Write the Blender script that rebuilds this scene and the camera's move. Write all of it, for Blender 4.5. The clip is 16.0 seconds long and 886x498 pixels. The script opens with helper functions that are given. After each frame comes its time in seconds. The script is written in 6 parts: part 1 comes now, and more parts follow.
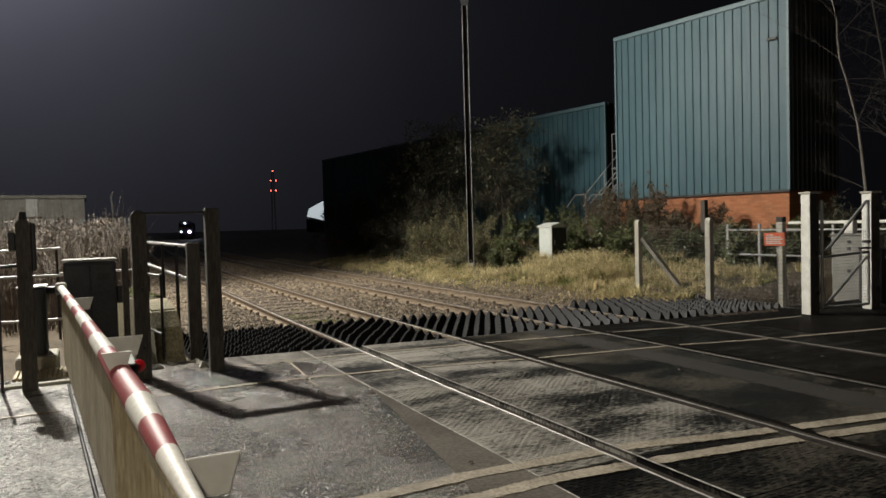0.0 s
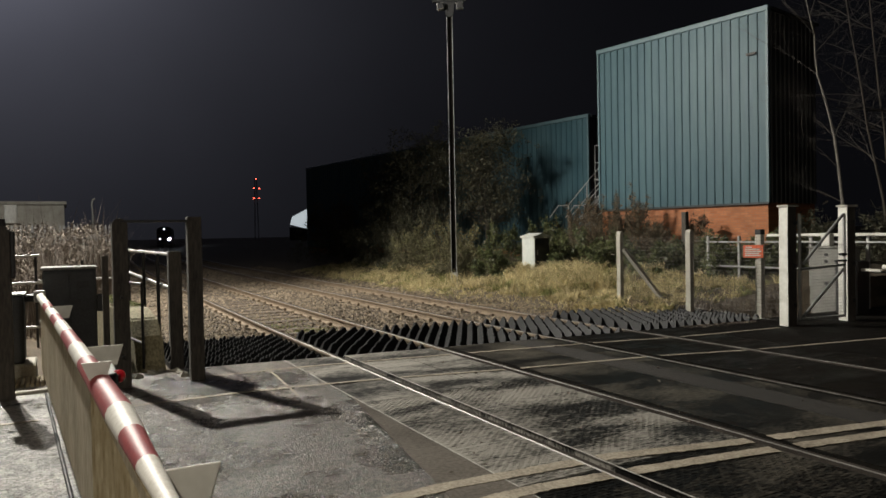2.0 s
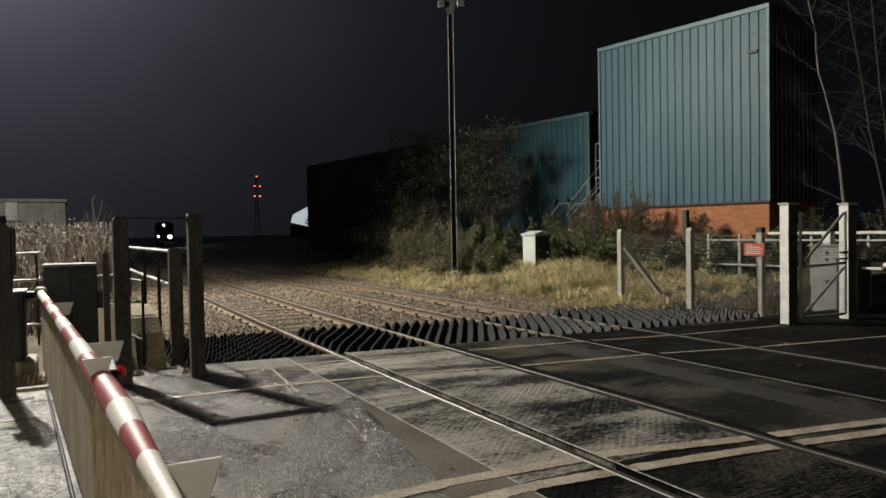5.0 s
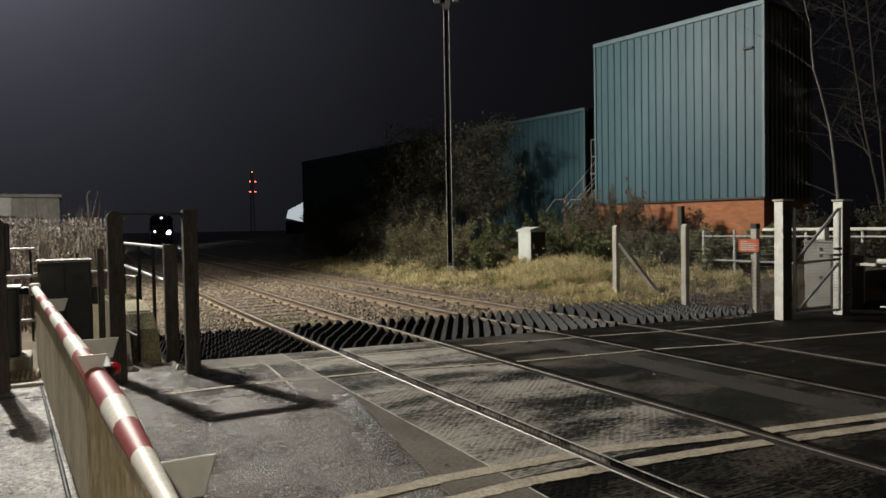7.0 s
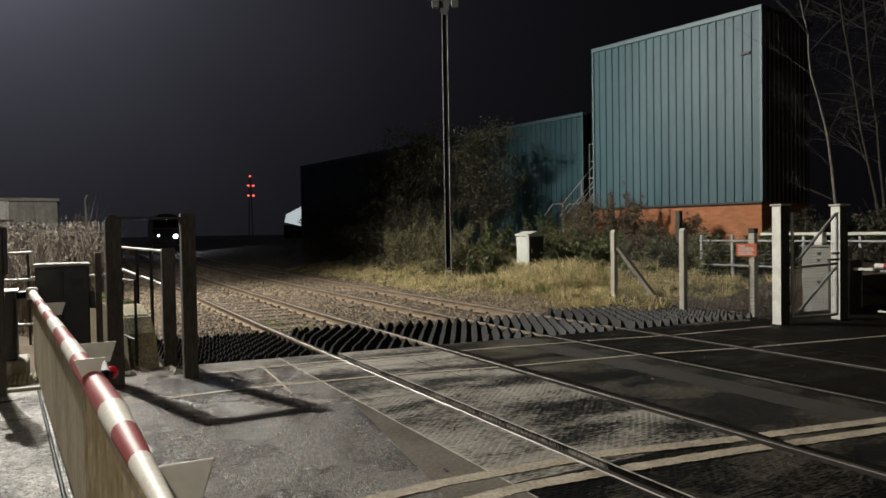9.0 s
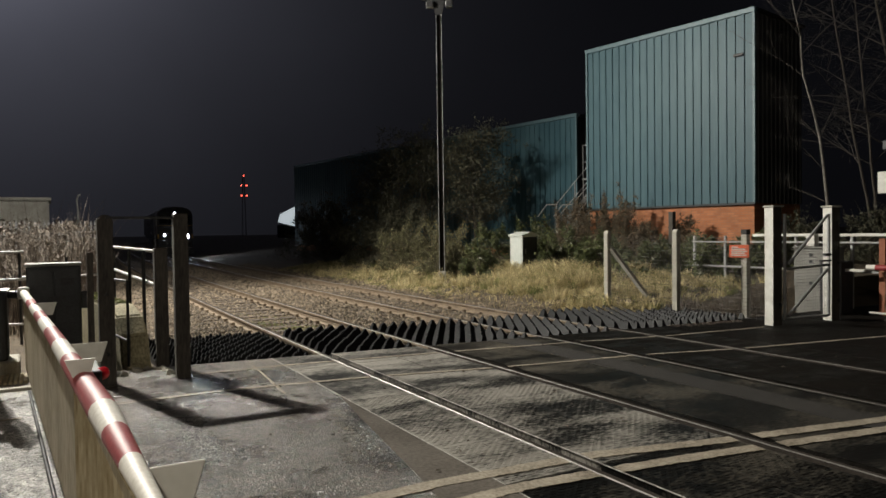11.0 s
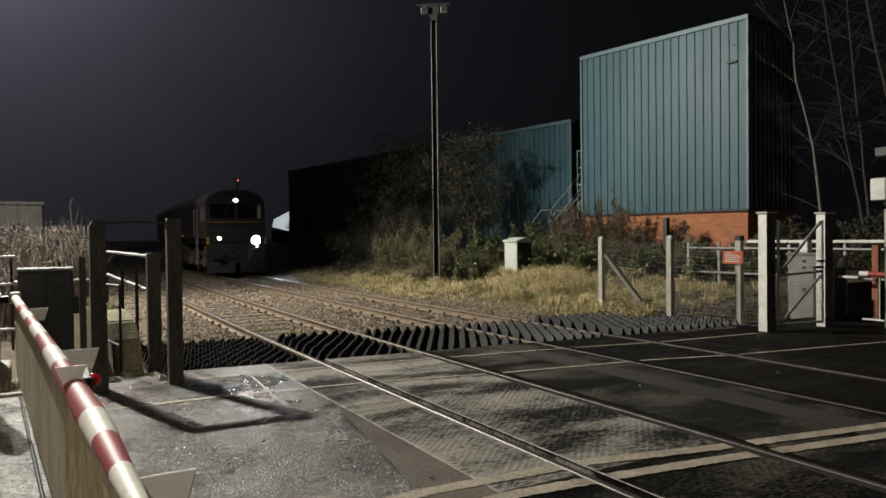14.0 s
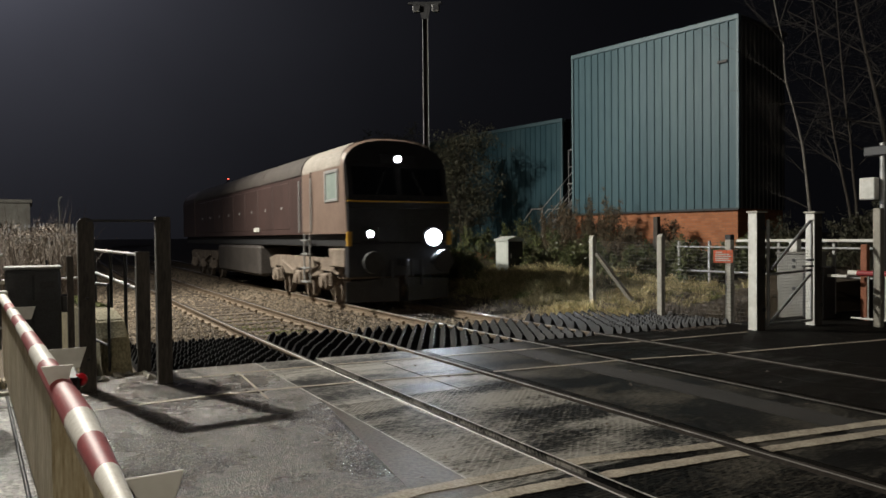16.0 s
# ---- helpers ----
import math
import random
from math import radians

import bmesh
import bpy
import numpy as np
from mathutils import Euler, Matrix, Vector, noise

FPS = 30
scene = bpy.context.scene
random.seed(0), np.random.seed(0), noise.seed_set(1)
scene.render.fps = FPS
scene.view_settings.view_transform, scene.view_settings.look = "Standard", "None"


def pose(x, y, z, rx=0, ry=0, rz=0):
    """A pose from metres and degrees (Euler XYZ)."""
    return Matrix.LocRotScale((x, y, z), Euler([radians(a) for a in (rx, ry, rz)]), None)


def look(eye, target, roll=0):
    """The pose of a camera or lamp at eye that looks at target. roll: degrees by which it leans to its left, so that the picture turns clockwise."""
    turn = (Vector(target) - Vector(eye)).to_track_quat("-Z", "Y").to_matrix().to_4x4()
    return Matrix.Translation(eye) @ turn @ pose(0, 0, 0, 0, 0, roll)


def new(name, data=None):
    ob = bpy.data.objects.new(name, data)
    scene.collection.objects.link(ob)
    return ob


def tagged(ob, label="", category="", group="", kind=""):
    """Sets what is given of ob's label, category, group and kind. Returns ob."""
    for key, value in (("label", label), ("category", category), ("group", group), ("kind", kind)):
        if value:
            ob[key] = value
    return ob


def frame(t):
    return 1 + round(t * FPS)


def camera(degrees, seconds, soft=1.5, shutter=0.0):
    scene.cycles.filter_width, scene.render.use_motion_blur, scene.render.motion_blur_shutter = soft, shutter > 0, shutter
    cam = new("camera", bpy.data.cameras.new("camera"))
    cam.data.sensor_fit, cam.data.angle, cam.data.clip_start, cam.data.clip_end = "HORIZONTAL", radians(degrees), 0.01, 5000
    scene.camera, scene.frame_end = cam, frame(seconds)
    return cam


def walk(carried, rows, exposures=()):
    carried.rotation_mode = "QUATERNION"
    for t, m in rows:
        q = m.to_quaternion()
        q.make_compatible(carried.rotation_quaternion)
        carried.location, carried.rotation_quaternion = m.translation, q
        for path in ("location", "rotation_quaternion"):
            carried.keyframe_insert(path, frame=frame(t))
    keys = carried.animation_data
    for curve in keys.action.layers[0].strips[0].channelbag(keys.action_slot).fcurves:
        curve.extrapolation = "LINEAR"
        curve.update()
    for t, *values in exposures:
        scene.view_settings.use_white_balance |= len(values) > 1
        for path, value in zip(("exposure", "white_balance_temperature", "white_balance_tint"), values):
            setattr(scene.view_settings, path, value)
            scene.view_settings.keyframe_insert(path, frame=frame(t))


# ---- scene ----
cam = camera(64.19, 16.0, soft=1.6, shutter=0.5)
walk(cam, [
    (0.0, pose(-3.198, -8.414, 1.617, 88.047, 1.531, -26.902)),
    (0.5, pose(-3.2, -8.42, 1.621, 88.099, 1.486, -26.958)),
    (1.0, pose(-3.197, -8.422, 1.622, 88.323, 1.224, -27.470)),
    (1.5, pose(-3.196, -8.426, 1.627, 88.637, 1.111, -27.903)),
    (2.0, pose(-3.206, -8.45, 1.631, 88.762, 1.091, -28.222)),
    (2.5, pose(-3.203, -8.446, 1.628, 88.837, 1.072, -28.229)),
    (3.0, pose(-3.203, -8.446, 1.626, 88.802, 1.028, -28.233)),
    (3.5, pose(-3.204, -8.446, 1.627, 88.744, 0.964, -28.300)),
    (4.0, pose(-3.206, -8.447, 1.624, 88.686, 0.999, -28.212)),
    (6.5, pose(-3.206, -8.451, 1.623, 88.360, 1.045, -28.243)),
    (7.0, pose(-3.204, -8.452, 1.628, 88.252, 0.980, -28.518)),
    (7.5, pose(-3.205, -8.451, 1.628, 88.236, 0.981, -28.578)),
    (8.0, pose(-3.204, -8.449, 1.627, 88.319, 0.957, -28.582)),
    (8.5, pose(-3.205, -8.454, 1.629, 88.410, 0.898, -28.556)),
    (9.0, pose(-3.205, -8.452, 1.627, 88.598, 0.924, -28.666)),
    (11.5, pose(-3.199, -8.446, 1.628, 88.655, 0.752, -29.236)),
    (12.0, pose(-3.197, -8.428, 1.624, 88.795, 0.715, -29.209)),
    (12.5, pose(-3.195, -8.427, 1.625, 88.908, 0.728, -29.225)),
    (13.0, pose(-3.197, -8.433, 1.629, 88.968, 0.680, -29.272)),
    (13.5, pose(-3.194, -8.434, 1.632, 89.091, 0.676, -29.346)),
    (14.0, pose(-3.194, -8.437, 1.634, 89.039, 0.646, -29.615)),
    (14.5, pose(-3.18, -8.385, 1.627, 89.085, 0.625, -29.804)),
    (15.0, pose(-3.19, -8.406, 1.622, 89.098, 0.610, -29.984)),
    (15.5, pose(-3.19, -8.407, 1.627, 89.000, 0.584, -30.139)),
    (16.0, pose(-3.183, -8.42, 1.633, 88.930, 0.572, -30.323)),
], exposures=((0.0, 0.04), (13.5, 0.04), (15.0, -0.08), (16.0, -0.22)))

# world: a dark, faintly blue night sky with the floodlight's glare painted in
world = bpy.data.worlds.new("night")
scene.world = world
world.use_nodes = True


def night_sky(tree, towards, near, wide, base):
    """Lamp glare painted into the sky: brightest where the crossing's lamps stand, fading evenly all round to a dark
    sky.
    """
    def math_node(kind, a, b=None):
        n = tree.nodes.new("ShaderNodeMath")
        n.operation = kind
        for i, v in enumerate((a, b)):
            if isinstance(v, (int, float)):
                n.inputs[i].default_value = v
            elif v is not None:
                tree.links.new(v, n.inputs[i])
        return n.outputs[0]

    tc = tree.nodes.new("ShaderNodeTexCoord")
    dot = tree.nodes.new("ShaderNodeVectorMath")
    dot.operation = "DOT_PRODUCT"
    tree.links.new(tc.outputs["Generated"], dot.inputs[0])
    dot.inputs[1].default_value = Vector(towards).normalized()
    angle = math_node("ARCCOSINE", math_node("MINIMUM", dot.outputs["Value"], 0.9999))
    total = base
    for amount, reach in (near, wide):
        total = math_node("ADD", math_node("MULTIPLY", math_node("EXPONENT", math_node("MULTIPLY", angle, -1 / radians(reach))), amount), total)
    sky_noise = tree.nodes.new("ShaderNodeTexNoise")
    sky_noise.inputs["Scale"].default_value, sky_noise.inputs["Detail"].default_value = 2.2, 4
    tree.links.new(tc.outputs["Generated"], sky_noise.inputs["Vector"])
    total = math_node("MULTIPLY", total, math_node("ADD", math_node("MULTIPLY", sky_noise.outputs[0], 0.7), 0.65))
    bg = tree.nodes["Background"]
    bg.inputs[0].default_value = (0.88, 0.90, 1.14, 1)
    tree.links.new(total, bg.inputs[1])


# glare painted into the sky colour: a tight and a wide falloff
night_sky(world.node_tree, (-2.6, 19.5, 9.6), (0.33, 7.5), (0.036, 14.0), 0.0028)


def lantern(name, place, watts, size, tint, target=None, cone=150, blend=0.6):
    """A lamp that shines all round, or towards a target within a cone."""
    data = bpy.data.lights.new(name, "SPOT" if target else "POINT")
    data.energy, data.shadow_soft_size, data.color = watts, size, tint
    ob = new(name, data)
    ob.matrix_world = look(place, target) if target else Matrix.Translation(place)
    if target:
        data.spot_size, data.spot_blend = radians(cone), blend
    return ob


# the crossing's floodlight heads on a mast beside the line, and a street lamp behind the viewer
lantern("floodlight", (-5.65, 11.1, 10.8), 15000, 0.10, (1.0, 0.955, 0.85), (3.0, -0.5, 0.0), 150, 0.65)
lantern("floodlight", (-5.05, 11.35, 10.8), 4200, 0.10, (1.0, 0.955, 0.85), (5.0, 1.5, 0.0), 150, 0.65)
# added, unseen: fill lamp turned back to brighten the weeds, palisade and hut
lantern("floodlight", (-5.75, 11.3, 10.8), 4500, 0.12, (1.0, 0.97, 0.91), (-6.0, 21.0, 0.0), 88, 0.8)
lantern("street_lamp_light", (-4.8, -9.6, 4.7), 470, 0.2, (1.0, 0.90, 0.74))


# ---------------------------------------------------------------- materials
def surface(name, low, high, rough=0.7, metal=0.0, coarse=3.0, fine=60.0, bump=0.15, speck=0.5, rough_low=None, distance=0.01, stretch=(1, 1, 1), coat=0.0, spec=0.5, band=(0.36, 0.64)):
    """Two scales of variation between two colours, with a fine relief."""
    m = bpy.data.materials.new(name)
    m.use_nodes = True
    nt = m.node_tree
    b = nt.nodes["Principled BSDF"]
    tc = nt.nodes.new("ShaderNodeTexCoord")
    mp = nt.nodes.new("ShaderNodeMapping")
    mp.inputs["Scale"].default_value = stretch
    nt.links.new(tc.outputs["Object"], mp.inputs[0])
    n1, n2 = nt.nodes.new("ShaderNodeTexNoise"), nt.nodes.new("ShaderNodeTexNoise")
    n1.inputs["Scale"].default_value, n2.inputs["Scale"].default_value = coarse, fine
    n1.inputs["Detail"].default_value, n2.inputs["Detail"].default_value = 9, 4
    n1.inputs["Roughness"].default_value = 0.62
    for n in (n1, n2):
        nt.links.new(mp.outputs[0], n.inputs["Vector"])
    mix = nt.nodes.new("ShaderNodeMix")
    mix.inputs[0].default_value = speck
    nt.links.new(n1.outputs[0], mix.inputs[2])
    nt.links.new(n2.outputs[0], mix.inputs[3])
    ramp = nt.nodes.new("ShaderNodeValToRGB")
    ramp.color_ramp.elements[0].position, ramp.color_ramp.elements[1].position = band
    ramp.color_ramp.elements[0].color, ramp.color_ramp.elements[1].color = (*low, 1), (*high, 1)
    nt.links.new(mix.outputs[0], ramp.inputs[0])
    nt.links.new(ramp.outputs[0], b.inputs["Base Color"])
    b.inputs["Metallic"].default_value = metal
    b.inputs["Roughness"].default_value = rough
    b.inputs["Specular IOR Level"].default_value = spec
    b.inputs["Coat Weight"].default_value = coat
    if rough_low is not None:
        r2 = nt.nodes.new("ShaderNodeMapRange")
        r2.inputs[1].default_value, r2.inputs[2].default_value = 0.38, 0.62
        r2.inputs[3].default_value, r2.inputs[4].default_value = rough_low, rough
        nt.links.new(n1.outputs[0], r2.inputs[0])
        nt.links.new(r2.outputs[0], b.inputs["Roughness"])
    if bump:
        bp = nt.nodes.new("ShaderNodeBump")
        bp.inputs["Strength"].default_value, bp.inputs["Distance"].default_value = bump, distance
        nt.links.new(n2.outputs[0], bp.inputs["Height"])
        nt.links.new(bp.outputs[0], b.inputs["Normal"])
    return m


def island_tint(m, amount):
    """Each loose piece of a joined mesh a little lighter or darker."""
    nt = m.node_tree
    b = nt.nodes["Principled BSDF"]
    src = b.inputs["Base Color"].links[0].from_socket
    g = nt.nodes.new("ShaderNodeNewGeometry")
    hsv = nt.nodes.new("ShaderNodeHueSaturation")
    r = nt.nodes.new("ShaderNodeMapRange")
    r.inputs[3].default_value, r.inputs[4].default_value = 1 - amount, 1 + amount
    nt.links.new(g.outputs["Random Per Island"], r.inputs[0])
    nt.links.new(r.outputs[0], hsv.inputs["Value"])
    nt.links.new(src, hsv.inputs["Color"])
    nt.links.new(hsv.outputs[0], b.inputs["Base Color"])
    return m


def object_tint(m, amount):
    """Each piece that is an object of its own a little lighter or darker."""
    nt = m.node_tree
    b = nt.nodes["Principled BSDF"]
    src = b.inputs["Base Color"].links[0].from_socket
    g = nt.nodes.new("ShaderNodeObjectInfo")
    hsv = nt.nodes.new("ShaderNodeHueSaturation")
    r = nt.nodes.new("ShaderNodeMapRange")
    r.inputs[3].default_value, r.inputs[4].default_value = 1 - amount, 1 + amount
    nt.links.new(g.outputs["Random"], r.inputs[0])
    nt.links.new(r.outputs[0], hsv.inputs["Value"])
    nt.links.new(src, hsv.inputs["Color"])
    nt.links.new(hsv.outputs[0], b.inputs["Base Color"])
    return m


def glow(name, colour, strength):
    m = bpy.data.materials.new(name)
    m.use_nodes = True
    b = m.node_tree.nodes["Principled BSDF"]
    b.inputs["Base Color"].default_value = (0.8, 0.8, 0.8, 1)
    b.inputs["Emission Color"].default_value = (*colour, 1)
    b.inputs["Emission Strength"].default_value = strength
    return m


def chippings(name, low, high, rough_low, rough, scale=95.0, patch=0.9, relief=0.9):
    """Damp asphalt: stone chips of differing tone, worn and stained in patches."""
    m = surface(name, low, high, rough, coarse=patch, fine=7.0, bump=0, speck=0.35, rough_low=rough_low, spec=0.7)
    nt = m.node_tree
    b = nt.nodes["Principled BSDF"]
    tc = nt.nodes.new("ShaderNodeTexCoord")
    vo = nt.nodes.new("ShaderNodeTexVoronoi")
    vo.inputs["Scale"].default_value = scale
    nt.links.new(tc.outputs["Object"], vo.inputs["Vector"])
    src = b.inputs["Base Color"].links[0].from_socket
    r = nt.nodes.new("ShaderNodeMapRange")
    r.inputs[3].default_value, r.inputs[4].default_value = 0.12, 2.3
    sep = nt.nodes.new("ShaderNodeSeparateColor")
    nt.links.new(vo.outputs["Color"], sep.inputs[0])
    nt.links.new(sep.outputs[0], r.inputs[0])
    hsv = nt.nodes.new("ShaderNodeHueSaturation")
    nt.links.new(src, hsv.inputs["Color"])
    nt.links.new(r.outputs[0], hsv.inputs["Value"])
    nt.links.new(hsv.outputs[0], b.inputs["Base Color"])
    bp = nt.nodes.new("ShaderNodeBump")
    bp.invert = True
    bp.inputs["Strength"].default_value, bp.inputs["Distance"].default_value = relief, 0.02
    # each chip lies at its own height, with a little roughness of its own
    grit = nt.nodes.new("ShaderNodeTexNoise")
    grit.inputs["Scale"].default_value, grit.inputs["Detail"].default_value = scale * 1.6, 3
    nt.links.new(tc.outputs["Object"], grit.inputs["Vector"])
    add = nt.nodes.new("ShaderNodeMath")
    add.operation = "MULTIPLY_ADD"
    nt.links.new(sep.outputs[1], add.inputs[0])
    add.inputs[1].default_value = 0.45
    nt.links.new(grit.outputs[0], add.inputs[2])
    nt.links.new(add.outputs[0], bp.inputs["Height"])
    nt.links.new(bp.outputs[0], b.inputs["Normal"])
    return m


ASPHALT = chippings("asphalt", (0.017, 0.014, 0.0115), (0.118, 0.099, 0.081), 0.20, 0.38, 40.0, 0.75, 1.0)
SMOOTHROAD = surface("relaid_asphalt", (0.062, 0.054, 0.045), (0.18, 0.158, 0.132), 0.55, coarse=0.9, fine=32, bump=0.6, speck=0.5, rough_low=0.42, spec=0.35, distance=0.008)
CHIP = island_tint(surface("wet_stone_chip", (0.03, 0.026, 0.022), (0.22, 0.196, 0.168), 0.36, coarse=8, fine=60, bump=0.1, spec=0.6), 0.85)
# dark damp asphalt, darkened further by light fall-off put into the colour
DARKSHADE = surface("dark_asphalt_and_shade", (0.0035, 0.003, 0.0025), (0.0125, 0.0105, 0.0085), 0.75, coarse=1.1, fine=140, bump=0.8, speck=0.5, rough_low=0.55, spec=0.07, distance=0.012)
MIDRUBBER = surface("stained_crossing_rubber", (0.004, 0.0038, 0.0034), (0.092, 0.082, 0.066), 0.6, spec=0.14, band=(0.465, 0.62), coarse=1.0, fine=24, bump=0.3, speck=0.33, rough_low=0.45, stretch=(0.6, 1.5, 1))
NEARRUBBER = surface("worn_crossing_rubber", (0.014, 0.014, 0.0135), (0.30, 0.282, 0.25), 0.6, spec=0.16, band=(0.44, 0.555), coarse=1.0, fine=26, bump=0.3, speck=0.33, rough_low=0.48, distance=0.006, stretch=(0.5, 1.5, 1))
# far panels: dark rubber with light fall-off added to the colour
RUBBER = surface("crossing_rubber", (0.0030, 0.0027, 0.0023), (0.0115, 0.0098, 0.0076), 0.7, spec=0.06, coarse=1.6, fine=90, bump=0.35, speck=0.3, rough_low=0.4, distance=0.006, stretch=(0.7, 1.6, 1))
STRIP = surface("worn_edge_strip", (0.22, 0.21, 0.19), (0.66, 0.63, 0.58), 0.45, coarse=5, fine=22, bump=0.1, speck=0.6)
WORNSTEEL = surface("worn_rail_head", (0.022, 0.018, 0.015), (0.060, 0.050, 0.042), 0.65, 0.0, spec=0.15, coarse=4, fine=80, bump=0.05, speck=0.4)
SIXFOOT = surface("infill_asphalt", (0.012, 0.0105, 0.009), (0.036, 0.031, 0.026), 0.75, coarse=2, fine=120, bump=0.5, speck=0.6)
PAVING = chippings("pavement_asphalt", (0.035, 0.034, 0.033), (0.24, 0.225, 0.205), 0.26, 0.5, 42.0, 2.2, 0.9)
PAINT = surface("road_paint", (0.16, 0.133, 0.098), (0.45, 0.395, 0.31), 0.65, coarse=3, fine=45, bump=0.4, speck=0.5)
RAILGLINT = surface("polished_rail_edge_glint", (0.22, 0.205, 0.19), (0.46, 0.44, 0.41), 0.40, 0.7, coarse=4, fine=80, bump=0.05, speck=0.4)
RUST = surface("rusty_rail_steel", (0.10, 0.072, 0.048), (0.23, 0.175, 0.12), 0.75, 0.1, coarse=5, fine=70, bump=0.4)
SOIL = surface("soil", (0.045, 0.033, 0.021), (0.14, 0.105, 0.066), 0.9, coarse=1.5, fine=30, bump=0.8, speck=0.5, distance=0.04)
STONE = island_tint(surface("ballast_stone", (0.085, 0.064, 0.043), (0.24, 0.19, 0.135), 0.8, coarse=6, fine=40, bump=0.3), 0.6)
SLEEPER = object_tint(surface("sleeper_wood", (0.045, 0.035, 0.026), (0.13, 0.10, 0.075), 0.85, coarse=4, fine=50, bump=0.6, stretch=(0.3, 1, 1)), 0.3)
GUARD = surface("black_guard_rubber", (0.004, 0.004, 0.0045), (0.017, 0.017, 0.018), 0.6, spec=0.16, coarse=9, fine=40, bump=0.3, speck=0.4, rough_low=0.42)
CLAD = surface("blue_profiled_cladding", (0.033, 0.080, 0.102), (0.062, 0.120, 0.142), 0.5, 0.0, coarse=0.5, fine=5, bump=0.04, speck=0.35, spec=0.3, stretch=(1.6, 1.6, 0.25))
CLAD_TRIM = surface("pale_blue_trim", (0.07, 0.125, 0.15), (0.10, 0.16, 0.18), 0.5, coarse=1, fine=10, bump=0.03)
CONCRETE = surface("weathered_concrete", (0.26, 0.24, 0.20), (0.48, 0.46, 0.40), 0.85, coarse=2.5, fine=60, bump=0.35)
WOOD_AND_SHADE = surface("dark_timber_and_shade", (0.022, 0.019, 0.016), (0.085, 0.073, 0.060), 0.75, coarse=3, fine=45, bump=0.5, stretch=(1, 1, 0.2))
WHITE = surface("white_paint", (0.52, 0.51, 0.46), (0.74, 0.73, 0.68), 0.5, coarse=3, fine=18, bump=0.03, speck=0.25)
CREAM = surface("dirty_cream_panel", (0.24, 0.18, 0.09), (0.54, 0.47, 0.32), 0.65, coarse=2.2, fine=25, bump=0.08, stretch=(1, 1, 0.35))
RED = surface("red_band", (0.22, 0.022, 0.026), (0.33, 0.040, 0.042), 0.55, coarse=5, fine=40, bump=0.03)
BOOMWHITE = surface("white_band", (0.60, 0.57, 0.50), (0.78, 0.76, 0.70), 0.55, coarse=5, fine=40, bump=0.03)
GALV = surface("galvanised_steel", (0.30, 0.30, 0.30), (0.52, 0.52, 0.51), 0.45, 0.6, coarse=6, fine=60, bump=0.06)
BLACKSTEEL = surface("dark_steel", (0.012, 0.012, 0.013), (0.035, 0.035, 0.036), 0.55, 0.1, coarse=6, fine=60, bump=0.1)
GREYBOX = surface("cabinet_grey_and_wall_shade", (0.012, 0.013, 0.015), (0.034, 0.036, 0.040), 0.5, coarse=3, fine=50, bump=0.08)
PALEBOX = surface("pale_grey_cabinet_paint", (0.42, 0.45, 0.42), (0.60, 0.62, 0.58), 0.55, coarse=3, fine=50, bump=0.08)
MOSSY = surface("mossy_cream_concrete", (0.10, 0.088, 0.045), (0.40, 0.35, 0.22), 0.85, coarse=2.0, fine=40, bump=0.4, stretch=(1, 1, 0.5))
MIDGREY = surface("weathered_grey_steel", (0.15, 0.145, 0.13), (0.27, 0.265, 0.24), 0.6, coarse=3, fine=40, bump=0.1)
TWIG = island_tint(surface("pale_twig", (0.06, 0.05, 0.03), (0.17, 0.145, 0.09), 0.8, coarse=3, fine=30, bump=0.2), 0.4)
SIGNRED = surface("orange_red_sign", (0.78, 0.16, 0.08), (0.88, 0.20, 0.10), 0.4, coarse=6, fine=40, bump=0.02)
TEXT = surface("sign_lettering", (0.66, 0.60, 0.55), (0.80, 0.74, 0.68), 0.5, coarse=6, fine=40, bump=0)
WIRE = surface("fence_wire", (0.05, 0.048, 0.045), (0.13, 0.125, 0.115), 0.6, 0.2, coarse=6, fine=60, bump=0)


# ---------------------------------------------------------------- tools
def mesh_of(bm, name):
    me = bpy.data.meshes.new(name)
    bm.to_mesh(me)
    bm.free()
    return me


def part(name, bm, material, parent, label="", smooth=False):
    """Links a bmesh as one mesh object under a thing or a part."""
    ob = new(name, mesh_of(bm, name) if isinstance(bm, bmesh.types.BMesh) else bm)
    if material and not ob.data.materials:
        ob.data.materials.append(material)
    if smooth:
        ob.data.shade_smooth()
        ob.data.set_sharp_from_angle(angle=radians(48))
    if parent:
        ob.parent = parent
    if label:
        ob["label"] = label
    return ob


def thing(name, label, category, group="", kind="", at=None):
    ob = new(name)
    ob.empty_display_size = 0.2
    if at is not None:
        ob.matrix_world = at
    return tagged(ob, label, category, group, kind)


def box(bm, lo, hi, bevel=0.0, m=None):
    """A box between two corners, its edges bevelled."""
    c, s = (Vector(lo) + Vector(hi)) / 2, Vector(hi) - Vector(lo)
    r = bmesh.ops.create_cube(bm, size=1.0, matrix=Matrix.Translation(c) @ Matrix.Diagonal((*s, 1)))
    vs = r["verts"]
    if bevel:
        es = list({e for v in vs for e in v.link_edges})
        r = bmesh.ops.bevel(bm, geom=es, offset=bevel, segments=1, affect="EDGES")
        vs = list({v for f in r["faces"] for v in f.verts} | {v for v in vs if v.is_valid})
    if m is not None:
        bmesh.ops.transform(bm, matrix=m, verts=vs)
    return vs


def boxes(*items, bevel=0.0):
    bm = bmesh.new()
    for lo, hi in items:
        box(bm, lo, hi, bevel)
    return bm


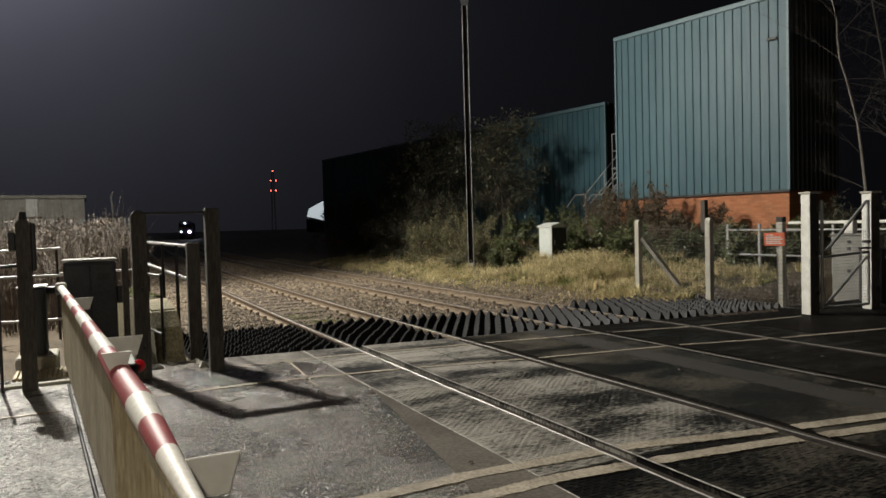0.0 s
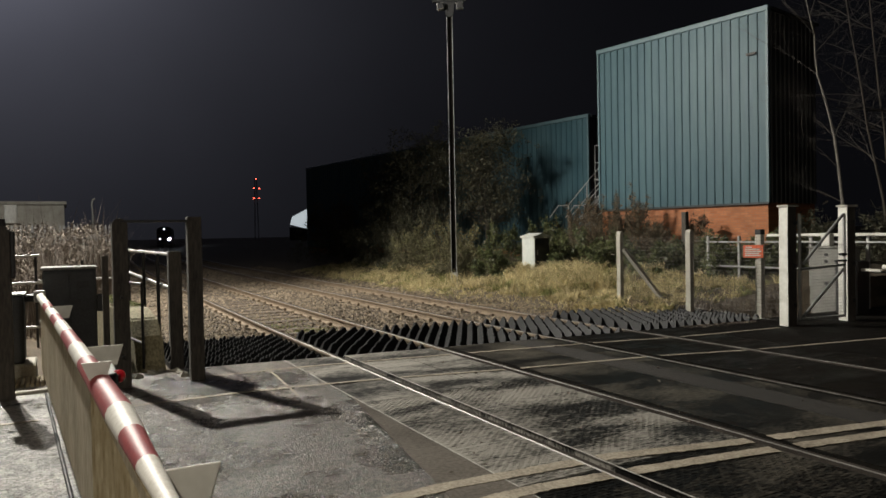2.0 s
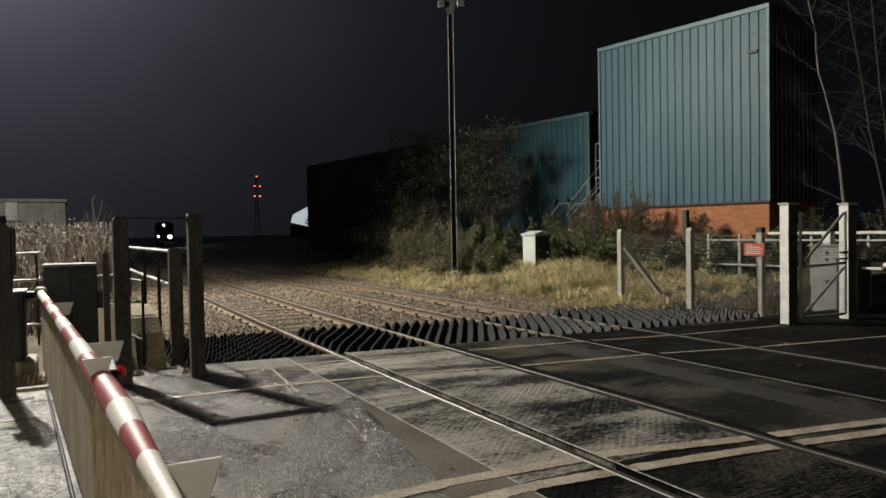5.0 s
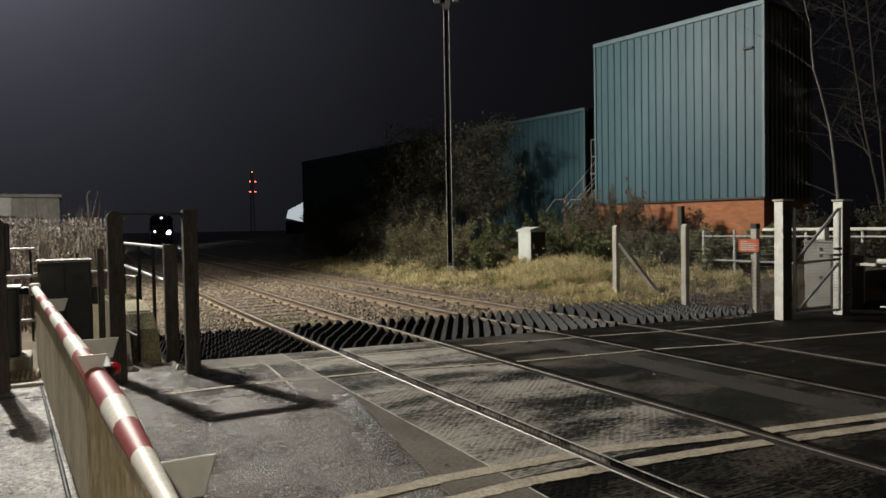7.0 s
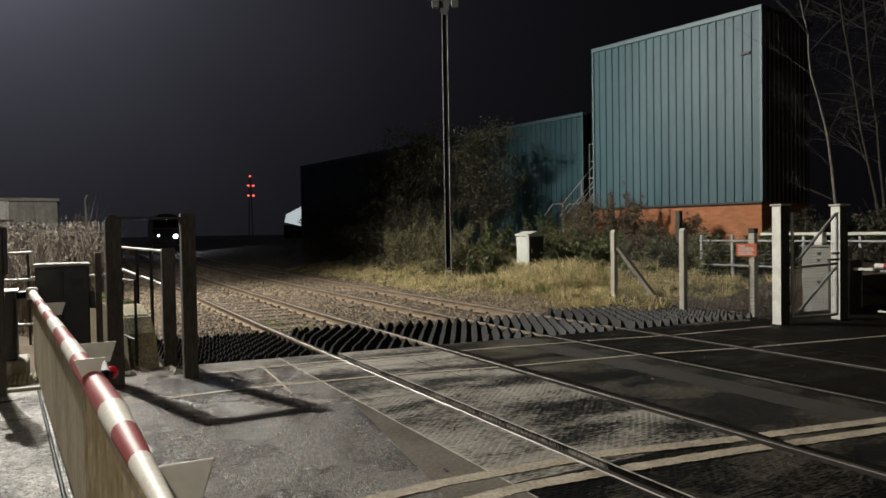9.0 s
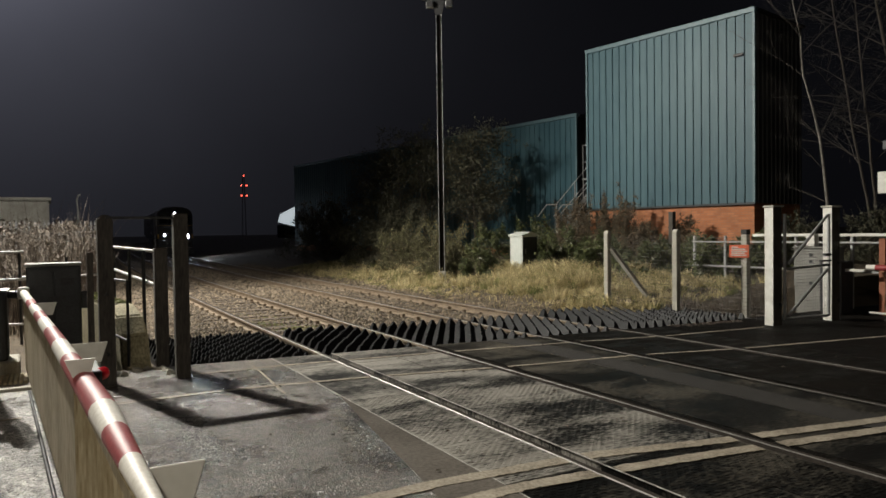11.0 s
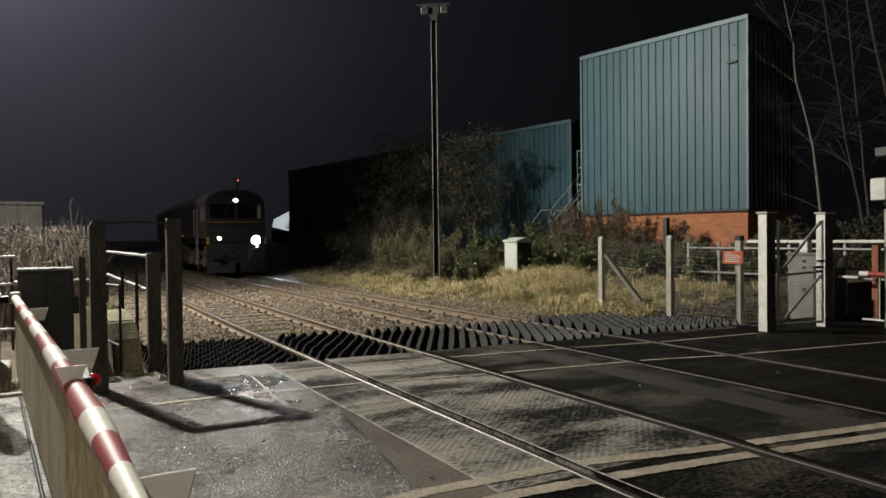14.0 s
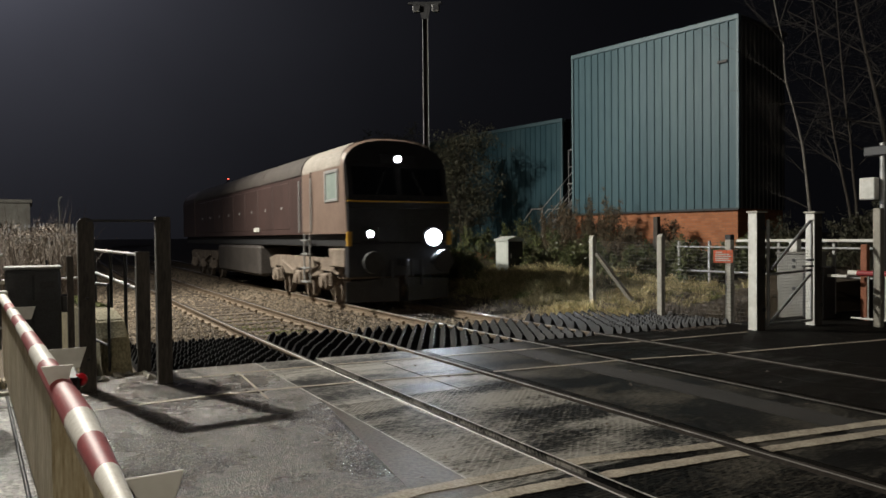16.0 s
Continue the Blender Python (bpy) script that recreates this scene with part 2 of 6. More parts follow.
def rod(bm, a, b, r, r2=None, sides=8):
    a, b = Vector(a), Vector(b)
    d = b - a
    m = Matrix.Translation((a + b) / 2) @ d.to_track_quat("Z", "Y").to_matrix().to_4x4()
    return bmesh.ops.create_cone(bm, cap_ends=True, segments=sides, radius1=r, radius2=r if r2 is None else r2, depth=d.length, matrix=m)["verts"]


def prism(bm, outline, depth, m=Matrix()):
    """A closed outline in x, z pushed along y by depth."""
    v0 = [bm.verts.new(m @ Vector((x, 0, z))) for x, z in outline]
    v1 = [bm.verts.new(m @ Vector((x, depth, z))) for x, z in outline]
    n = len(outline)
    for i in range(n):
        bm.faces.new((v0[i], v0[(i + 1) % n], v1[(i + 1) % n], v1[i]))
    bm.faces.new(v0[::-1])
    bm.faces.new(v1)
    bmesh.ops.recalc_face_normals(bm, faces=bm.faces[:])


def arrays(name, verts, faces):
    me = bpy.data.meshes.new(name)
    me.from_pydata(verts, [], faces)
    me.update()
    return me


def bend(y):
    """The line's sideways offset on its curve, far from the crossing."""
    return 0.00052 * max(0.0, y + 1.0) ** 2


def smooth01(a, b, v):
    t = min(1.0, max(0.0, (v - a) / (b - a)))
    return t * t * (3 - 2 * t)


def ground_height(x, y):
    x = x - bend(min(y, 260))
    n = noise.noise((x * 0.6, y * 0.6, 0.0)) * 0.05 + noise.noise((x * 0.15, y * 0.15, 3.0)) * 0.12
    bed = -0.19 + noise.noise((x * 2.0, y * 2.0, 0.0)) * 0.015
    off = smooth01(5.6, 7.2, x)
    z = bed * (1 - off) + (0.02 + 0.55 * smooth01(6.6, 13.0, x) + n * smooth01(6.5, 9, x)) * off
    low = smooth01(-1.6, -2.8, x)
    z = z * (1 - low) + (-0.22 + n * 0.5) * low
    if y < 0.9:
        z = min(z, -0.16 if x < 7.0 else z)
        z = z + (-0.25 - z) * smooth01(0.9, 0.3, y)
    return z


# ---------------------------------------------------------------- ground, line and crossing
def spaced(*stretches):
    out = []
    for a, b, step in stretches:
        out += list(np.arange(a, b, step))
    return out


def build_ground():
    xs = spaced((-2000, -200, 300), (-200, -20, 30), (-20, -6, 2), (-6, 16, 0.4), (16, 40, 3), (40, 200, 20), (200, 2300, 300))
    ys = spaced((-2000, -200, 300), (-200, -20, 30), (-20, 0, 2), (0, 26, 0.4), (26, 60, 2), (60, 260, 10), (260, 2600, 300))
    verts = [(x, y, ground_height(x, y)) for y in ys for x in xs]
    w = len(xs)
    faces = [(j * w + i, j * w + i + 1, (j + 1) * w + i + 1, (j + 1) * w + i) for j in range(len(ys) - 1) for i in range(w - 1)]
    ob = part("ground", arrays("ground", verts, faces), SOIL, None, smooth=True)
    tagged(ob, "dark bare soil and ballast bed beside the railway line", "ground", kind="structure")


build_ground()

RAILS = (0.0, 1.505, 3.405, 4.91)
PROFILE = ((-0.022, 0.0), (0.022, 0.0), (0.032, -0.006), (0.036, -0.035), (0.010, -0.050), (0.010, -0.125), (0.070, -0.145), (0.070, -0.158), (-0.070, -0.158), (-0.070, -0.145), (-0.010, -0.125), (-0.010, -0.050), (-0.036, -0.035), (-0.032, -0.006))


def rail_mesh(x0, z0=0.0):
    ys = spaced((-14, 0.6, 3.6), (0.4, 6, 2.8), (6, 60, 3), (60, 200, 8))
    n = len(PROFILE)
    verts = [(x0 + bend(y) + px, y, z0 + pz) for y in ys for px, pz in PROFILE]
    faces = [(k * n + i, k * n + (i + 1) % n, (k + 1) * n + (i + 1) % n, (k + 1) * n + i) for k in range(len(ys) - 1) for i in range(n)]
    me = arrays("rail", verts, faces)
    me.materials.append(RUST)
    me.materials.append(RAILGLINT)
    me.materials.append(WORNSTEEL)
    for k, p in enumerate(me.polygons):
        # only the left bevel is bright: the rail's glint is put into its colour
        if k % n == n - 1:
            p.material_index = 1
        elif k % n in (0, 1) or k // n < 4:
            p.material_index = 2
    return me


def build_track(name, left, label):
    track = thing(name, label, "railway track", "running lines", "structure")
    for x0 in (left, left + 1.505):
        part("rail", rail_mesh(x0, 0.002), None, track, "rusty steel rail with a glint coloured into one head edge")
    sl = mesh_of(boxes(((-1.25, -0.125, -0.15), (1.25, 0.125, 0.0)), bevel=0.012), "sleeper")
    sl.materials.append(SLEEPER)
    y = 1.0
    while y < 46:
        s = part("sleeper", sl, None, track)
        s.location = (left + 0.7525 + bend(y), y, -0.165 + random.uniform(-0.008, 0.006))
        s.rotation_euler = (0, 0, random.uniform(-0.015, 0.015))
        y += 0.68
    bm = bmesh.new()
    y = 1.0
    while y < 46:
        for x0 in (left, left + 1.505):
            for side in (-1, 1):
                cx = x0 + bend(y) + side * 0.085
                box(bm, (cx - 0.035, y - 0.06, -0.17), (cx + 0.035, y + 0.06, -0.10 + random.uniform(-0.01, 0.01)), 0.01)
        y += 0.68
    part("rail_chairs", bm, RUST, track, "rusty rail chairs and clips")


build_track("track_1", 0.0, "rusty railway track on worn sleepers and ballast")
build_track("track_2", 3.405, "farther railway track beside the grassy bank")


def build_ballast():
    rng = np.random.default_rng(4)
    base = np.array([(0, 0, 1), (1, 0, 0), (0, 1, 0), (-1, 0, 0), (0, -1, 0), (0, 0, -0.6)], float)
    tri = [(0, 1, 2), (0, 2, 3), (0, 3, 4), (0, 4, 1), (5, 2, 1), (5, 3, 2), (5, 4, 3), (5, 1, 4)]
    verts, faces = [], []
    for k in range(30000):
        y = 3.2 + 30 * rng.random() ** 1.7
        x = -1.9 + 8.2 * rng.random()
        near_rail = min(abs(x - r) for r in RAILS)
        if near_rail < 0.09:
            continue
        if 0.2 < x < 1.3 and rng.random() < 0.5:
            continue
        s = rng.uniform(0.018, 0.045) * (1.35 if y > 12 else 1.0)
        a = rng.uniform(0, 6.28)
        c, sn = math.cos(a), math.sin(a)
        p = base * rng.uniform(0.6, 1.3, (6, 3)) * s
        q = np.stack([p[:, 0] * c - p[:, 1] * sn, p[:, 0] * sn + p[:, 1] * c, p[:, 2] * 0.8], 1)
        z = ground_height(x + bend(y), y) + (0.035 if (x < 0 or 1.7 < x < 3.2 or x > 5.1) else 0.012) + rng.uniform(-0.01, 0.02)
        if x < -1.2:
            z -= 0.03
        q += (x + bend(y), y, z)
        o = len(verts)
        verts += q.tolist()
        faces += [(a0 + o, b0 + o, c0 + o) for a0, b0, c0 in tri]
    ob = part("ballast", arrays("ballast", verts, faces), STONE, None)
    tagged(ob, "loose grey-brown ballast stones between and beside the rails", "ballast", kind="stuff")


build_ballast()


def edge_n(x):
    """The crossing's edge towards the guards."""
    return 0.66 - 0.105 * x


def slab(bm, x0, x1, y0, top=0.0, depth=0.22, far=None):
    """A deck piece from y0 to the crossing's skewed edge."""
    pts = [(x0, y0), (x1, y0), (x1, far(x1) if far else edge_n(x1)), (x0, far(x0) if far else edge_n(x0))]
    lo = [bm.verts.new((x, y, top - depth)) for x, y in pts]
    hi = [bm.verts.new((x, y, top)) for x, y in pts]
    for i in range(4):
        bm.faces.new((lo[i], lo[(i + 1) % 4], hi[(i + 1) % 4], hi[i]))
    bm.faces.new(hi)
    bm.faces.new(lo[::-1])


def build_road():
    bm = bmesh.new()
    slab(bm, -3.1, -0.685, -26.0)
    tagged(part("road", bm, ASPHALT, None), "damp grey asphalt road up to the rails", "road", kind="structure")
    bm = bmesh.new()
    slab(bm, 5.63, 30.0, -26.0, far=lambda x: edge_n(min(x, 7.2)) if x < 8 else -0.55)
    tagged(part("road", bm, DARKSHADE, None), "damp dark asphalt road beyond the line, light fall-off in its colour", "road", kind="structure")
    bm = bmesh.new()
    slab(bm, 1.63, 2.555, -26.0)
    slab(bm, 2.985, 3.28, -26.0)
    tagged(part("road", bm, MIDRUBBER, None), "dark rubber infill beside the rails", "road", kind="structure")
    bm = bmesh.new()
    slab(bm, 2.56, 2.98, -26.0, top=0.004)
    tagged(part("road", bm, SIXFOOT, None), "lighter asphalt strip between the two tracks", "road", kind="structure")
    bm = bmesh.new()
    slab(bm, -16.0, -3.1, -26.0, top=-0.004, far=lambda x: 0.9 if x > -4 else 0.3)
    tagged(part("pavement", bm, PAVING, None), "damp grey asphalt outside the barrier", "pavement", kind="structure")


build_road()


def strip_edge(y):
    """The slanting joint between the rough asphalt and the smooth strip beside the deck."""
    return -0.40 + 0.167 * y


def build_repair():
    bm = bmesh.new()
    pts = [(-0.692, -1.75), (strip_edge(-1.75), -1.75), (strip_edge(-4.2) + 0.03, -4.2), (strip_edge(-7), -7.0), (strip_edge(-14), -14.0), (-0.692, -14.0)]
    lo = [bm.verts.new((x, y, -0.1)) for x, y in pts]
    hi = [bm.verts.new((x, y, 0.004)) for x, y in pts]
    for i in range(len(pts)):
        bm.faces.new((lo[i], lo[(i + 1) % len(pts)], hi[(i + 1) % len(pts)], hi[i]))
    bm.faces.new(hi)
    bmesh.ops.recalc_face_normals(bm, faces=bm.faces[:])
    tagged(part("road", bm, SMOOTHROAD, None), "smooth relaid asphalt strip beside the crossing deck", "road", kind="structure")


build_repair()


def build_chippings():
    """Proud stone chips in the worn asphalt, wet and bright on their facets."""
    rng = np.random.default_rng(17)
    verts, faces = [], []
    for x0, x1, y0, y1, count, top in ((-3.0, -0.8, -7.6, -1.2, 60000, 0.0), (-5.4, -3.25, -7.0, -1.0, 24000, -0.004)):
        xs, ys = rng.uniform(x0, x1, count), rng.uniform(y0, y1, count)
        turn, size = rng.uniform(0, 6.283, count), rng.uniform(0.0038, 0.0095, count)
        rise, tx, ty = rng.uniform(0.22, 0.55, count), rng.normal(0, 0.35, count), rng.normal(0, 0.35, count)
        for x, y, a, r, h, u, v in zip(xs, ys, turn, size, rise, tx, ty):
            if top == 0.0 and x > strip_edge(y) - 0.25 * rng.random() ** 2:
                continue
            c, n = math.cos(a) * r, math.sin(a) * r
            o = len(verts)
            verts += [(x + c, y + n, top - 0.001), (x - n * 0.8, y + c * 0.8, top - 0.001), (x - c, y - n, top - 0.001), (x + n * 0.8, y - c * 0.8, top - 0.001), (x + u * r, y + v * r, top + h * r)]
            faces += [(o, o + 1, o + 4), (o + 1, o + 2, o + 4), (o + 2, o + 3, o + 4), (o + 3, o, o + 4)]
    tagged(part("road_chippings", arrays("road_chippings", verts, faces), CHIP, None), "wet stone chippings standing proud of the worn asphalt", "chippings", kind="stuff")


build_chippings()


def build_deck():
    deck = thing("crossing_deck", "dark ribbed rubber level crossing panels between the rails", "crossing deck", kind="structure")
    for x0, x1 in ((-0.675, -0.045), (0.125, 0.745), (0.755, 1.38), (1.55, 1.62), (3.29, 3.36), (3.53, 4.15), (4.16, 4.785), (4.955, 5.62)):
        y = -13.7
        while y < 0.4:
            last = y + 0.9 > 0.0
            bm = bmesh.new()
            top = random.uniform(-0.004, 0.001)
            if last:
                slab(bm, x0, x1, y, top)
            else:
                slab(bm, x0, x1, y, top, far=lambda x: y + 0.894)
            if x1 - x0 > 0.3:
                lim = edge_n(x0) - 0.1 if last else y + 0.88
                yy = y + 0.03
                while yy < lim and -6.5 < y < -2.6 and x0 < 1.4:
                    xx = x0 + 0.03 + 0.035 * (round((yy - y) / 0.036) % 2)
                    while xx < x1 - 0.06:
                        slab(bm, xx, xx + 0.045, yy, top + 0.003, 0.008, far=lambda x: yy + 0.016)
                        xx += 0.07
                    yy += 0.036
            # panels past the near track carry some light fall-off in their colour
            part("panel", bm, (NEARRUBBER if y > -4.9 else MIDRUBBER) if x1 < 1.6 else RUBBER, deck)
            y += 0.9
            if last:
                break
    # steel edge strips that shine beside the panels
    bm = bmesh.new()
    slab(bm, -0.688, -0.678, -12, 0.004, 0.05)
    part("edge_strip", bm, STRIP, deck, "worn bright steel edge strip")
    bm = bmesh.new()
    slab(bm, 0.114, 0.124, -12, 0.005, 0.005)
    part("edge_strip", bm, STRIP, deck, "worn bright steel edge strip")
    bm = bmesh.new()
    slab(bm, -0.1, 5.0, -14, -0.06, 0.1)
    part("flangeway_floor", bm, GUARD, deck)


build_deck()


def build_marking(name, points, width, label, lift=0.005):
    """A worn painted line along a row of points."""
    bm = bmesh.new()
    prev = None
    for (x, y), (xn, yn) in zip(points, points[1:]):
        steps = max(2, int(math.dist((x, y), (xn, yn)) / 0.035))
        for k in range(steps):
            t = k / steps
            px, py = x + (xn - x) * t, y + (yn - y) * t
            if any(r - 0.05 < px < r + 0.125 for r in (0.0, 3.405)) or any(r - 0.125 < px < r + 0.05 for r in (1.505, 4.91)):
                prev = None
                continue
            d = Vector((xn - x, yn - y, 0)).normalized()
            nrm = Vector((-d.y, d.x, 0)) * width / 2 * random.uniform(0.88, 1.08)
            a, b = bm.verts.new(Vector((px, py, lift)) + nrm), bm.verts.new(Vector((px, py, lift)) - nrm)
            if prev:
                bm.faces.new((prev[0], prev[1], b, a))
            prev = (a, b)
    r = bmesh.ops.extrude_face_region(bm, geom=bm.faces[:])
    bmesh.ops.translate(bm, vec=(0, 0, 0.003), verts=[v for v in r["geom"] if isinstance(v, bmesh.types.BMVert)])
    bmesh.ops.recalc_face_normals(bm, faces=bm.faces[:])
    tagged(part(name, bm, PAINT, None), label, "road marking", "road markings", "structure")


build_marking("line_1", [(-1.85, 0.16), (-0.7, 0.13), (0.2, 0.03), (1.45, -0.15), (3.5, -0.45), (5.0, -0.76), (7.0, -0.95)], 0.055, "worn off-white line along the footway's edge")
build_marking("line_2", [(-3.0, -0.95), (-1.7, -0.92), (-1.0, -0.97), (0.2, -1.16), (1.5, -1.45), (3.5, -1.75), (4.9, -2.12), (7.3, -2.52), (14, -3.7)], 0.06, "worn off-white line between footway and road")
build_marking("line_3", [(-1.03, 0.30), (-1.08, -0.55), (-1.14, -1.43)], 0.024, "short worn off-white line across the footway")
build_marking("line_4", [(-3.0, -4.55), (-1.05, -4.47), (0.2, -4.55), (1.2, -4.78), (2.8, -5.08), (5, -5.5), (9, -6.3)], 0.13, "dirty off-white centre line of the road")
build_marking("line_5", [(-3.0, -4.88), (-0.6, -4.80), (0.2, -4.88), (1.0, -4.99), (2.5, -5.25), (5, -5.7), (9, -6.5)], 0.13, "dirty off-white centre line of the road")


def build_guard(x0, x1, depth, pitch, tooth):
    """A black rubber trespass guard: a base with rows of pyramids."""
    g = thing("anti_trespass_guard", "black rubber anti-trespass guard with rows of pointed teeth", "trespass guard", "trespass guards")
    cx = (x0 + x1) / 2
    bm = bmesh.new()
    y0 = lambda x: edge_n(x) + 0.02
    pts = [(x0, y0(x0)), (x1, y0(x1)), (x1, y0(x1) + depth), (x0, y0(x0) + depth)]
    lo = [bm.verts.new((x, y, -0.20)) for x, y in pts]
    hi = [bm.verts.new((x, y, -0.115)) for x, y in pts]
    for i in range(4):
        bm.faces.new((lo[i], lo[(i + 1) % 4], hi[(i + 1) % 4], hi[i]))
    bm.faces.new(hi)
    part("base", bm, GUARD, g)
    verts, faces = [], []
    n = int((x1 - x0) / pitch)
    p = (x1 - x0) / n
    row = 0
    y = 0.0
    while y < depth - pitch * 0.5:
        for i in range(n):
            sh = 0.5 * p * (row % 2)
            xa, xb = x0 + i * p + sh, x0 + (i + 1) * p + sh
            if xb > x1 + 0.01:
                continue
            ya = y0((xa + xb) / 2) + y + 0.01
            yb = ya + p * 0.98
            ap = ((xa + xb) / 2 + random.uniform(-0.006, 0.006), (ya + yb) / 2, -0.115 + tooth * random.uniform(0.93, 1.04))
            o = len(verts)
            w = p * 0.06
            verts += [(xa, ya, -0.116), (xb, ya, -0.116), (xb, yb, -0.116), (xa, yb, -0.116),
                      (ap[0] - w, ap[1] - w * 2, ap[2]), (ap[0] + w, ap[1] - w * 2, ap[2]), (ap[0] + w, ap[1] + w * 2, ap[2]), (ap[0] - w, ap[1] + w * 2, ap[2])]
            faces += [(o, o + 1, o + 5, o + 4), (o + 1, o + 2, o + 6, o + 5), (o + 2, o + 3, o + 7, o + 6), (o + 3, o, o + 4, o + 7), (o + 4, o + 5, o + 6, o + 7)]
        y += p * 0.9
        row += 1
    t = part("teeth", arrays("teeth", verts, faces), GUARD, g)
    t["kind"] = "stuff"
    # a strip of small rounded teeth along each rail side
    verts, faces = [], []
    for xe in (x0 - 0.03, x1 + 0.03):
        if min(abs(xe - r) for r in RAILS) > 0.2:
            continue
        y = edge_n(xe) + 0.05
        while y < edge_n(xe) + depth:
            o = len(verts)
            h = random.uniform(0.055, 0.075)
            verts += [(xe + dx, y + dy, z) for z, k in ((-0.13, 1.0), (-0.13 + h, 0.85), (-0.13 + h * 1.35, 0.35)) for dx, dy in ((-0.03 * k, -0.035 * k), (0.03 * k, -0.035 * k), (0.03 * k, 0.035 * k), (-0.03 * k, 0.035 * k))]
            for ring in (0, 4):
                faces += [(o + ring + i, o + ring + (i + 1) % 4, o + ring + 4 + (i + 1) % 4, o + ring + 4 + i) for i in range(4)]
            faces.append((o + 8, o + 9, o + 10, o + 11))
            y += 0.095
    if verts:
        t = part("edge_teeth", arrays("edge_teeth", verts, faces), GUARD, g)
        t["kind"] = "stuff"


build_guard(-1.95, -0.12, 2.55, 0.15, 0.15)
build_guard(0.12, 1.38, 2.6, 0.17, 0.17)
build_guard(1.63, 3.28, 2.5, 0.17, 0.17)
build_guard(3.53, 4.78, 2.45, 0.17, 0.17)
build_guard(5.03, 7.7, 2.5, 0.17, 0.21)


# ---------------------------------------------------------------- blue works buildings


def cladding_mesh(length, height, pitch=0.28):
    """Profiled sheet in the local x, z plane, ribs towards -y."""
    xs = []
    n = max(1, round(length / pitch))
    p = length / n
    for k in range(n):
        a = k * p
        xs += [(a, 0.0), (a + p * 0.62, 0.0), (a + p * 0.68, -0.035), (a + p * 0.94, -0.035)]
    xs.append((length, 0.0))
    verts = [(x, y, z) for z in (0.0, height) for x, y in xs]
    m = len(xs)
    faces = [(i, i + 1, m + i + 1, m + i) for i in range(m - 1)]
    return arrays("cladding", verts, faces)


def brick_material():
    m = bpy.data.materials.new("orange_brickwork")
    m.use_nodes = True
    nt = m.node_tree
    b = nt.nodes["Principled BSDF"]
    tc = nt.nodes.new("ShaderNodeTexCoord")
    mp = nt.nodes.new("ShaderNodeMapping")
    mp.inputs["Rotation"].default_value = (radians(90), 0, 0)
    br = nt.nodes.new("ShaderNodeTexBrick")
    br.inputs["Scale"].default_value = 1.0
    br.inputs["Brick Width"].default_value, br.inputs["Row Height"].default_value, br.inputs["Mortar Size"].default_value = 0.225, 0.075, 0.008
    br.inputs["Color1"].default_value, br.inputs["Color2"].default_value = (0.37, 0.125, 0.050, 1), (0.50, 0.195, 0.085, 1)
    br.inputs["Mortar"].default_value = (0.30, 0.16, 0.10, 1)
    nt.links.new(tc.outputs["Object"], mp.inputs[0])
    nt.links.new(mp.outputs[0], br.inputs["Vector"])
    ns = nt.nodes.new("ShaderNodeTexNoise")
    ns.inputs["Scale"].default_value, ns.inputs["Detail"].default_value = 1.3, 7
    nt.links.new(tc.outputs["Object"], ns.inputs["Vector"])
    mx = nt.nodes.new("ShaderNodeMix")
    mx.data_type = "RGBA"
    mr = nt.nodes.new("ShaderNodeMapRange")
    mr.inputs[1].default_value, mr.inputs[2].default_value, mr.inputs[4].default_value = 0.45, 0.7, 0.55
    nt.links.new(ns.outputs[0], mr.inputs[0])
    nt.links.new(mr.outputs[0], mx.inputs[0])
    nt.links.new(br.outputs[0], mx.inputs[6])
    mx.inputs[7].default_value = (0.20, 0.09, 0.05, 1)
    nt.links.new(mx.outputs[2], b.inputs["Base Color"])
    b.inputs["Roughness"].default_value = 0.85
    bp = nt.nodes.new("ShaderNodeBump")
    bp.inputs["Strength"].default_value, bp.inputs["Distance"].default_value = 0.6, 0.01
    bp.invert = True
    nt.links.new(br.outputs["Fac"], bp.inputs["Height"])
    nt.links.new(bp.outputs[0], b.inputs["Normal"])
    return m


BRICKWORK = brick_material()


